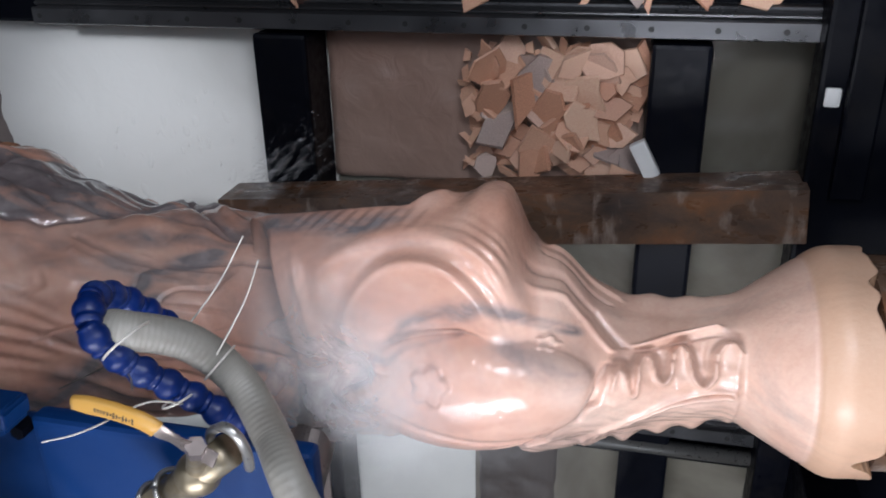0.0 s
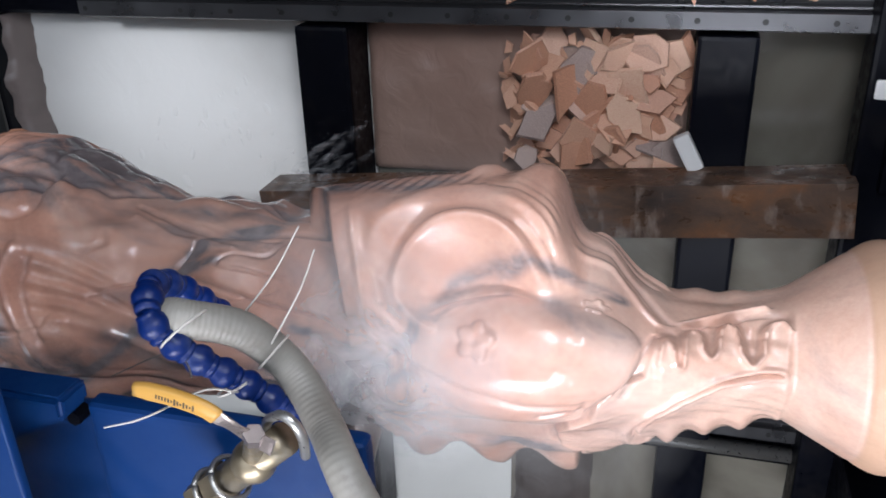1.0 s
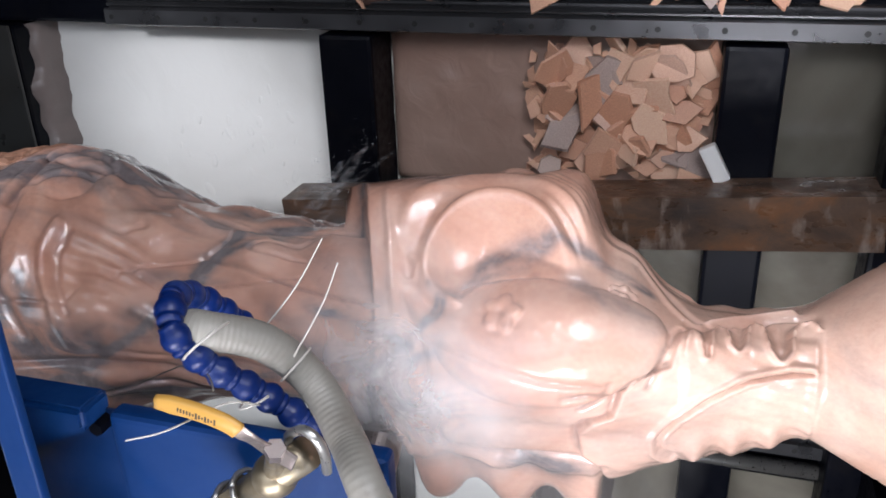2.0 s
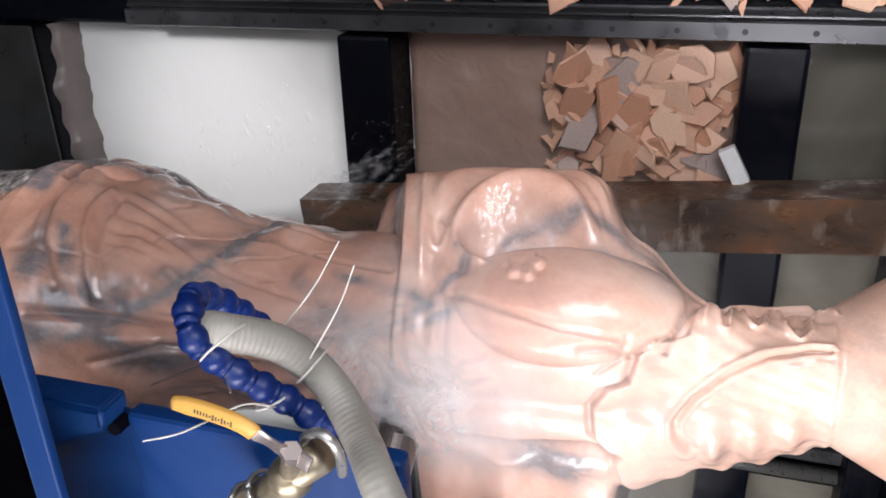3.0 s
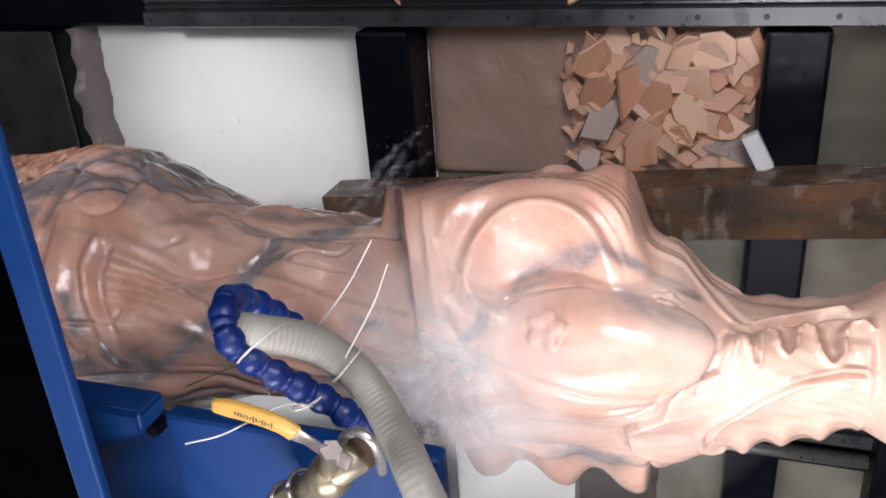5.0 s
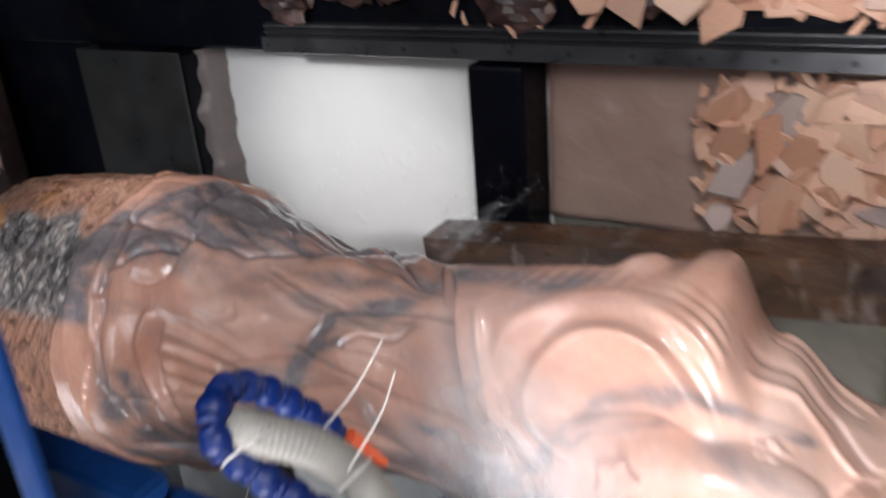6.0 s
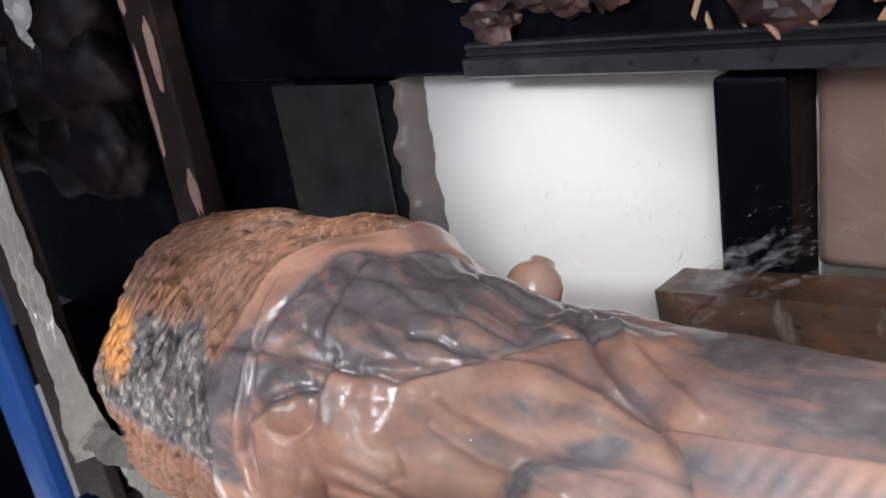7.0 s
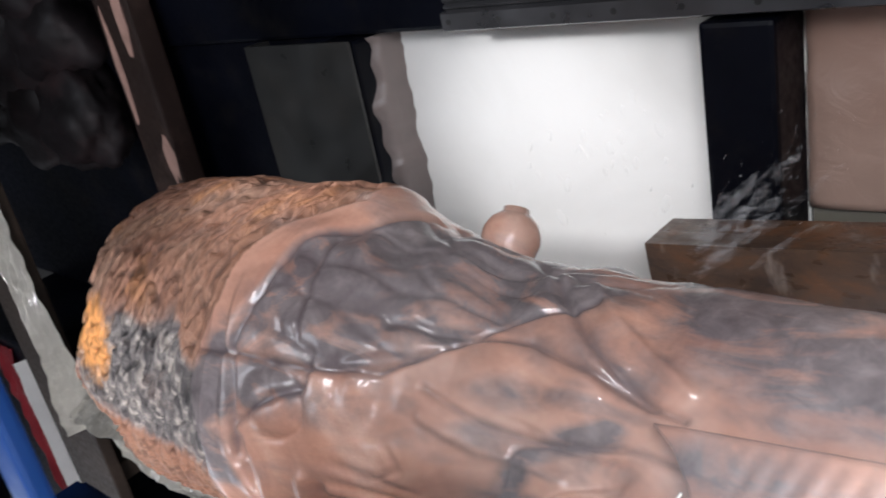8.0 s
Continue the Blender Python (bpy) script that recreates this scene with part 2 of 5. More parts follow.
WIRE_GREY = plain("grey_wire", (0.20, 0.17, 0.15), 0.5, 0.0, 0.2, 60, 0.05)
TOOL_STEEL = plain("tool_steel", (0.20, 0.17, 0.16), 0.35, 0.7, 0.3, 60, 0.2)
FILM = plain("dusty_plastic_film", (0.70, 0.67, 0.60), 0.22, 0.0, 0.25, 14, 0.3, 0.4, (0.3, 0.27, 0.22), 0.5)
DIM_POOL = plain("dim_grey_pool", (0.022, 0.022, 0.021), 0.36, 0.0, 0.3, 5, 0.05, 0.0, (0.055, 0.046, 0.038), 0.4, 0.5)
CONCRETE = plain("wet_concrete", (0.13, 0.125, 0.12), 0.6, 0.0, 0.3, 6, 0.3)
WALL_PAINT = plain("shed_wall", (0.22, 0.23, 0.24), 0.8, 0.0, 0.15, 4, 0.1)
BROWN_STEEL = plain("brown_primer_steel", (0.020, 0.012, 0.010), 0.5, 0.0, 0.35, 18, 0.2, 0.0, (0.10, 0.06, 0.05), 0.4, 0.3)
# Near-black base: the shade behind the headstock is put into the colour.
SHADED_ROCK = plain("shaded_wet_rubble", (0.007, 0.005, 0.006), 0.6, 0.0, 0.6, 16, 0.6, 0.0, (0.032, 0.017, 0.017), 0.5, 0.25)
WHITE_SCRAP = plain("white_scrap", (0.78, 0.77, 0.75), 0.5, 0.0, 0.08, 30, 0.1)
def spray_material():
    mat, nt, b = material("water_spray")
    b.inputs["Base Color"].default_value = (0.85, 0.86, 0.88, 1)
    b.inputs["Roughness"].default_value = 0.25
    b.inputs["Alpha"].default_value = 0.30
    return mat


def veil_material(name, thick):
    """Thin mist: dense in the middle of its sheet, gone at the rim, torn by noise."""
    mat, nt, b = material(name)
    b.inputs["Base Color"].default_value = (0.9, 0.9, 0.91, 1)
    b.inputs["Roughness"].default_value = 0.9
    b.inputs["Specular IOR Level"].default_value = 0.0
    v = coords(nt)
    length = nt.nodes.new("ShaderNodeVectorMath")
    length.operation = "LENGTH"
    nt.links.new(coords(nt, (1, 1, 0)), length.inputs[0])
    rim = ramp(nt, length.outputs["Value"], [(0.0, (thick,) * 3), (0.45, (0.42 * thick,) * 3), (0.97, (0, 0, 0))])
    puff = ramp(nt, noise_tex(nt, v, 2.6, 5, 0.6, 0.8), [(0.30, (0.15,) * 3), (0.62, (1, 1, 1))])
    nt.links.new(mix(nt, 1.0, rim, puff, "MULTIPLY"), b.inputs["Alpha"])
    return mat


def splash_material():
    """A torn sheet of fine drops, streaked along its flight."""
    mat, nt, b = material("water_splash")
    b.inputs["Base Color"].default_value = (0.86, 0.87, 0.89, 1)
    b.inputs["Roughness"].default_value = 0.5
    v = coords(nt, (1.0, 1.0, 1.0), (0, 0, -0.73))
    streak = noise_tex(nt, coords(nt, (0.25, 1.6, 1.0), (0, 0, -0.73)), 150, 5, 0.65, 0.4)
    clump = noise_tex(nt, v, 42, 4, 0.6, 0.5)
    nt.links.new(maths(nt, "MULTIPLY", ramp(nt, streak, [(0.42, (0, 0, 0)), (0.72, (0.36,) * 3)]), ramp(nt, clump, [(0.38, (0, 0, 0)), (0.62, (1, 1, 1))])), b.inputs["Alpha"])
    return mat


SPLASH = splash_material()
SPRAY = spray_material()
VEIL, HAZE = veil_material("mist_veil", 0.62), veil_material("thin_mist_veil", 0.20)
BARE_PRIMER = plain("bare_pinkish_primer", (0.36, 0.22, 0.18), 0.6, 0.0, 0.25, 30, 0.2, 0.0, (0.15, 0.09, 0.07), 0.5)
WOOD = plain("weathered_board", (0.035, 0.024, 0.018), 0.7, 0.0, 0.4, 20, 0.4, 0.0, (0.02, 0.014, 0.011), 0.5, 0.3)
# Flake stone in a darker brown: dim light on the ledge put into the colour.
SHADED_LUMP = plain("shaded_wet_stone", (0.055, 0.030, 0.026), 0.4, 0.0, 0.6, 60, 0.6, 0.0, (0.24, 0.13, 0.09), 0.5)
RED_CLOTH = plain("red_cloth", (0.30, 0.02, 0.03), 0.85, 0.0, 0.3, 30, 0.3)

# ---------------------------------------------------------------- mesh helpers
def obj(name, bm, mat, smooth=False, parent=None):
    me = bpy.data.meshes.new(name)
    bm.to_mesh(me)
    bm.free()
    for m in mat if isinstance(mat, (list, tuple)) else (mat,):
        me.materials.append(m)
    if smooth:
        for p in me.polygons:
            p.use_smooth = True
    ob = new(name, me)
    if parent:
        ob.parent = parent
    return ob


def part(name, bm, mat, parent, label="", smooth=False):
    ob = obj(name, bm, mat, smooth, parent)
    return tagged(ob, label) if label else ob


def base(name, label, category, group="", at=None):
    ob = new(name)
    ob.empty_display_size = 0.05
    if at is not None:
        ob.matrix_world = at
    return tagged(ob, label, category, group)


def box(bm, lo, hi, bevel=0.0, segs=2):
    r = bmesh.ops.create_cube(bm, size=1)
    lo, hi = Vector(lo), Vector(hi)
    for vert in r["verts"]:
        vert.co = Vector((lo[i] + (vert.co[i] + 0.5) * (hi[i] - lo[i]) for i in range(3)))
    if bevel:
        edges = list({e for vert in r["verts"] for e in vert.link_edges})
        bmesh.ops.bevel(bm, geom=edges, offset=bevel, segments=segs, affect="EDGES", profile=0.6)
    return bm


def boxed(lo, hi, bevel=0.0, segs=2):
    return box(bmesh.new(), lo, hi, bevel, segs)


def rod(bm, a, b, r1, r2=None, segs=24, caps=True):
    a, b = Vector(a), Vector(b)
    way = b - a
    m = Matrix.Translation((a + b) / 2) @ way.to_track_quat("Z", "Y").to_matrix().to_4x4()
    bmesh.ops.create_cone(bm, cap_ends=caps, segments=segs, radius1=r1, radius2=r1 if r2 is None else r2, depth=way.length, matrix=m)
    return bm


def spline(points, steps):
    """Catmull-Rom points through the given ones."""
    p = [Vector(q) for q in points]
    p = [p[0] * 2 - p[1], *p, p[-1] * 2 - p[-2]]
    out = []
    for i in range(1, len(p) - 2):
        for k in range(steps):
            t = k / steps
            out.append(0.5 * (2 * p[i] + (p[i + 1] - p[i - 1]) * t + (2 * p[i - 1] - 5 * p[i] + 4 * p[i + 1] - p[i + 2]) * t * t
                              + (3 * p[i] - p[i - 1] - 3 * p[i + 1] + p[i + 2]) * t ** 3))
    return [*out, p[-2]]


def tube(bm, points, radius, segs=16, caps=True):
    """A tube along points; radius is a number or a function of the way along, 0 to 1."""
    rings, n = [], len(points)
    up = Vector((0.13, 0.21, 0.97))
    for i, q in enumerate(points):
        way = (points[min(i + 1, n - 1)] - points[max(i - 1, 0)]).normalized()
        u = (up - way * up.dot(way)).normalized()
        up = u
        w = way.cross(u)
        r = radius(i / (n - 1)) if callable(radius) else radius
        rings.append([bm.verts.new(q + (u * math.cos(a) + w * math.sin(a)) * r) for a in (2 * math.pi * k / segs for k in range(segs))])
    for a, b in zip(rings, rings[1:]):
        for k in range(segs):
            bm.faces.new((a[k], a[(k + 1) % segs], b[(k + 1) % segs], b[k]))
    if caps:
        bm.faces.new(rings[0][::-1])
        bm.faces.new(rings[-1])
    return bm


def prism_x(bm, profile, x0, x1):
    """A profile of (y, z), drawn out along x."""
    a = [bm.verts.new((x0, y, z)) for y, z in profile]
    b = [bm.verts.new((x1, y, z)) for y, z in profile]
    n = len(profile)
    for k in range(n):
        bm.faces.new((a[k], b[k], b[(k + 1) % n], a[(k + 1) % n]))
    bm.faces.new(a[::-1])
    bm.faces.new(b)
    bmesh.ops.recalc_face_normals(bm, faces=bm.faces[:])
    return bm

# ---------------------------------------------------------------- the workshop round the machine
def workshop():
    tagged(obj("floor", boxed((-4, -3.5, -0.72), (3.5, 3, -0.62)), CONCRETE), "wet grey concrete workshop floor", "floor", kind="structure")
    for name, lo, hi in (("wall_north", (-4, 3, -0.62), (3.5, 3.15, 2.9)), ("wall_south", (-4, -3.65, -0.62), (3.5, -3.5, 2.9)),
                         ("wall_west", (-4.15, -3.65, -0.62), (-4, 3.15, 2.9))):
        tagged(obj(name, boxed(lo, hi), WALL_PAINT), "grey painted workshop wall", "wall", kind="structure")
    east = bmesh.new()
    for lo, hi in (((3.5, -3.65, -0.62), (3.65, -2.3, 2.9)), ((3.5, -0.1, -0.62), (3.65, 3.15, 2.9)), ((3.5, -2.3, 2.4), (3.65, -0.1, 2.9))):
        box(east, lo, hi)
    tagged(obj("wall_east", east, WALL_PAINT), "grey painted workshop wall with an open doorway", "wall", kind="structure")
    tagged(obj("ceiling", boxed((-4.15, -3.65, 2.9), (3.65, 3.15, 3.0)), WALL_PAINT), "grey workshop ceiling", "ceiling", kind="structure")


def pit():
    """The catch pit of the machine bed: milky slurry, one silted bay, a closing plate and a stand-in for a dim pool."""
    tagged(obj("slurry_pool", boxed((-0.598, -0.285, -0.2), (0.079, 0.224, -0.09)), SLURRY), "milky white stone slurry standing in the machine pit", "water", kind="structure")
    tagged(obj("side_slurry_pool", boxed((0.0815, -0.285, -0.2), (1.4, 0.224, -0.0905)), SLURRY_DIM), "slurry between the cross beams, shade put into its grey-green colour", "water", kind="structure")
    tagged(obj("far_slurry_pool", boxed((-0.598, -1.25, -0.2), (0.30, -0.2855, -0.091)), SLURRY_FAR), "pale grey slurry at the far side of the pit", "water", kind="structure")
    tagged(obj("east_slurry_pool", boxed((0.3005, -1.25, -0.2), (1.4, -0.2855, -0.0912)), SLURRY_DIM), "darker grey slurry at the far side of the pit", "water", kind="structure")
    bm = bmesh.new()
    grid = [[bm.verts.new((0.305 + 0.142 * i / 14 + 0.006 * noise.noise((j * 0.5, i, 2)), -0.445 - 0.60 * j / 40, -0.083 + 0.004 * noise.noise((i * 0.4, j * 0.4, 7)) - (0.012 if i in (0, 14) or j in (0, 40) else 0))) for j in range(41)] for i in range(15)]
    for i in range(14):
        for j in range(40):
            bm.faces.new((grid[i][j], grid[i + 1][j], grid[i + 1][j + 1], grid[i][j + 1]))
    bmesh.ops.recalc_face_normals(bm, faces=bm.faces[:])
    tagged(obj("dark_silt_bank", bm, DARK_SILT, True), "dark brown wet silt bank in the far bay", "silt", kind="structure")
    tagged(obj("silt_crust", boxed((0.004, -1.2, 0.0005), (0.058, -0.445, 0.007), 0.002), MARGIN), "pale silt dried on the far end of a cross beam", "silt", kind="structure")
    tagged(obj("pit_bottom", boxed((-1.098, -1.25, -0.05), (-0.602, 0.224, -0.04), 0.003), BLACK_STEEL), "dark steel plate closing the pit's end", "plate", kind="structure")
    # Added sheet whose dark grey stands in for a dim, shaded pool.
    bm = box(bmesh.new(), (-0.775, -1.25, 0.0015), (-0.5285, 0.224, 0.0075), 0.002)
    box(bm, (-0.775, -1.25, -0.0395), (-0.769, 0.224, 0.0015))
    tagged(obj("dim_pool_sheet", bm, DIM_POOL), "dull wet grey sheet standing in for the dim pool at the pit's end", "plate", kind="structure")
    bm = bmesh.new()
    nx, ny = 46, 26
    x0, x1, y0, y1 = 0.082, 0.547, -0.01, 0.222
    grid = [[bm.verts.new((x0 + (x1 - x0) * i / nx, y0 + (y1 - y0) * j / ny,
             -0.080 + 0.006 * noise.noise((i * 0.18, j * 0.18, 3)) + 0.018 * max(0, (i / nx - 0.45)))) for j in range(ny + 1)] for i in range(nx + 1)]
    for i in range(nx):
        for j in range(ny):
            bm.faces.new((grid[i][j], grid[i + 1][j], grid[i + 1][j + 1], grid[i][j + 1]))
    rim = [e for e in bm.edges if e.is_boundary]
    down = bmesh.ops.extrude_edge_only(bm, edges=rim)
    for vert in (g for g in down["geom"] if isinstance(g, bmesh.types.BMVert)):
        vert.co.z = -0.12
    tagged(obj("silt_bed", bm, SILT, True), "smooth brown silt settled between two cross beams", "silt", kind="structure")


def slurry_ripples():
    """Small wet swellings where drops fall into the slurry."""
    rng = random.Random(31)
    bm = bmesh.new()
    for k in range(38):
        c = Vector((rng.gauss(-0.19, 0.07), rng.gauss(0.01, 0.05), -0.0902))
        if not (-0.5 < c.x < -0.03 and -0.2 < c.y < 0.2):
            continue
        r = rng.uniform(0.003, 0.014)
        m = Matrix.Translation(c) @ Matrix.Rotation(rng.uniform(-0.5, 0.5), 4, "Z") @ Matrix.Diagonal((r * rng.uniform(0.3, 0.6), r, rng.uniform(0.0006, 0.0015), 1))
        bmesh.ops.create_uvsphere(bm, u_segments=14, v_segments=8, radius=1, matrix=m)
    tagged(obj("slurry_ripples", bm, SLURRY_WET, True), "small wet ripples where spray falls into the slurry", "water", kind="stuff")


def silt_margin():
    bm = bmesh.new()
    n = 50
    rows = []
    for i in range(n + 1):
        y = -0.28 + 0.50 * i / n
        w = 0.007 + 0.009 * noise.noise((y * 14, 1.7, 0)) + 0.007 * noise.noise((y * 50, 4.7, 0)) + 0.008 * max(0, (y - 0.1) / 0.12)
        rows.append([bm.verts.new((x, y, z)) for x, z in ((-0.5275, -0.1), (-0.5275, -0.022 + 0.034 * noise.noise((y * 22, 9.1, 0))), (-0.5245 + w * 0.25, -0.058), (-0.5245 + w * 0.6, -0.078), (-0.5245 + w, -0.0925))])
    for a, b in zip(rows, rows[1:]):
        for k in range(4):
            bm.faces.new((a[k], a[k + 1], b[k + 1], b[k]))
    bmesh.ops.recalc_face_normals(bm, faces=bm.faces[:])
    tagged(obj("silt_margin", bm, MARGIN, True), "brown silt crusted along a cross beam at the slurry's edge", "silt", kind="structure")


def bed():
    cross = [(-1.18, -1.10), (-0.608, -0.528), (0.0, 0.08), (0.549, 0.625), (1.10, 1.18)]
    for x0, x1 in cross:
        tagged(obj("cross_beam", boxed((x0, -1.25, -0.085), (x1, 0.222, 0.0), 0.006), BLACK_STEEL), "dark painted steel cross tube of the machine bed", "beam", "cross beams of the bed")
    # side members with the guide rails
    for name, y0, y1 in (("side_member_near", 0.226, 0.50), ("side_member_far", -0.435, -0.305)):
        tagged(obj(name, boxed((-1.5, y0, -0.182), (1.45, y1, -0.022), 0.006), BLACK_STEEL), "long dark steel side member carrying a guide rail", "beam", kind="structure")
    for x in (-1.3, 1.25):
        for y in (0.30, -0.42):
            tagged(obj("bed_leg", boxed((x, y, -0.62), (x + 0.1, y + 0.1, -0.18), 0.005), BLACK_STEEL), "dark steel leg under the machine bed", "leg", "legs of the bed")
    for yc, start in ((0.244, -0.345), (-0.360, -0.50)):
        rail = base("guide_rail", "ground steel linear guide rail with countersunk bolts", "guide rail", "guide rails")
        prof = [(-0.0125, -0.022), (-0.0125, -0.010), (-0.0085, -0.005), (-0.0125, 0.000), (-0.0105, 0.004), (0.0105, 0.004), (0.0125, 0.0), (0.0085, -0.005), (0.0125, -0.010), (0.0125, -0.022)]
        bm = prism_x(bmesh.new(), [(yc - 0.003 + a, z) for a, z in prof], start, 0.745)
        part("rail_bar", bm, RAIL_STEEL, rail)
        bead = [(0.0100, -0.0218), (0.0100, -0.009), (0.0125, -0.0045), (0.0150, -0.004), (0.0170, -0.0075), (0.0180, -0.009), (0.0195, -0.0065), (0.0225, -0.0035), (0.0255, -0.005), (0.0275, -0.010), (0.0275, -0.0218)]
        part("edge_strip", prism_x(bmesh.new(), [(yc + a, z) for a, z in bead], start, 0.7449), RAIL_STEEL, rail, "ridged steel edge strip")
        bolt = rod(bmesh.new(), (0, 0, 0.0), (0, 0, 0.0046), 0.0038, segs=12)
        first = None
        for k in range(-4 if start > -0.4 else -6, 10):
            ob = part("bolt", bolt.copy(), BORE_DARK, rail) if first is None else new("bolt", first.data)
            first = first or ob
            ob.parent, ob.location = rail, (-0.013 + 0.08 * k, yc - 0.003, 0.0)
        bolt.free()
    shaft = base("round_shaft", "polished round steel shaft beside the far rail", "shaft")
    part("bar", rod(bmesh.new(), (-0.5, -0.402, -0.006), (0.745, -0.402, -0.006), 0.012, segs=24), CHROME, shaft, smooth=True)
    for x in (-0.4, 0.05, 0.4, 0.72):
        part("support", boxed((x, -0.412, -0.0218), (x + 0.03, -0.392, -0.016), 0.002), BLACK_STEEL, shaft)


def loose_beam():
    ob = base("rusty_square_tube", "rusty wet square steel tube laid across the cross beams", "beam", at=pose(-0.047, -0.004, 0.0005, 0, 0, 5.03))
    bm = bmesh.new()
    w = 0.072
    outer = [(-w, 0), (0, 0), (0, 0.071), (-w, 0.071)]
    inner = [(-w + 0.005, 0.005), (-0.005, 0.005), (-0.005, 0.066), (-w + 0.005, 0.066)]
    rows = []
    n = 40
    for i in range(n + 1):
        x = 0.80 * i / n
        rows.append(([bm.verts.new((x, y, z)) for y, z in outer], [bm.verts.new((x, y, z)) for y, z in inner]))
    for (a, b), (c, d) in zip(rows, rows[1:]):
        for k in range(4):
            bm.faces.new((a[k], c[k], c[(k + 1) % 4], a[(k + 1) % 4]))
            bm.faces.new((b[k], b[(k + 1) % 4], d[(k + 1) % 4], d[k]))
    for a, b in (rows[0], rows[-1]):
        for k in range(4):
            bm.faces.new((a[k], a[(k + 1) % 4], b[(k + 1) % 4], b[k]))
    bmesh.ops.recalc_face_normals(bm, faces=bm.faces[:])
    part("tube", bm, RUST, ob)


def smoothstep(a, b, x):
    t = np.clip((x - a) / (b - a), 0, 1)
    return t * t * (3 - 2 * t)


def value_noise(x, y, seed, period=None):
    """Smooth noise over two arrays; wraps in y when a period is given."""
    rng = np.random.RandomState(seed)
    table = rng.rand(256, 256)
    xi, yi = np.floor(x).astype(int), np.floor(y).astype(int)
    fx, fy = x - xi, y - yi
    fx, fy = fx * fx * (3 - 2 * fx), fy * fy * (3 - 2 * fy)
    wrap = period or 256
    def at(i, j):
        return table[i % 256, (j % wrap) % 256]
    return (at(xi, yi) * (1 - fx) * (1 - fy) + at(xi + 1, yi) * fx * (1 - fy) + at(xi, yi + 1) * (1 - fx) * fy + at(xi + 1, yi + 1) * fx * fy) * 2 - 1


def stroke(S, F, points, radius, span):
    """Distance from each place of the unrolled stone to a line drawn on it, and on which side it lies."""
    best, side = np.full(S.shape, 9.0), np.zeros(S.shape)
    rows = (S[:, 0] > span[0]) & (S[:, 0] < span[1])
    x, y = S[rows], np.radians(F[rows]) * radius
    line = [(p, math.radians(q) * radius) for p, q in points]
    near, hand = best[rows], side[rows]
    for (ax, ay), (bx, by) in zip(line, line[1:]):
        dx, dy = bx - ax, by - ay
        t = np.clip(((x - ax) * dx + (y - ay) * dy) / (dx * dx + dy * dy + 1e-12), 0, 1)
        dist = np.hypot(x - ax - t * dx, y - ay - t * dy)
        hand = np.where(dist < near, np.sign(dx * (y - ay) - dy * (x - ax)), hand)
        near = np.minimum(near, dist)
    best[rows], side[rows] = near, hand
    return best, side


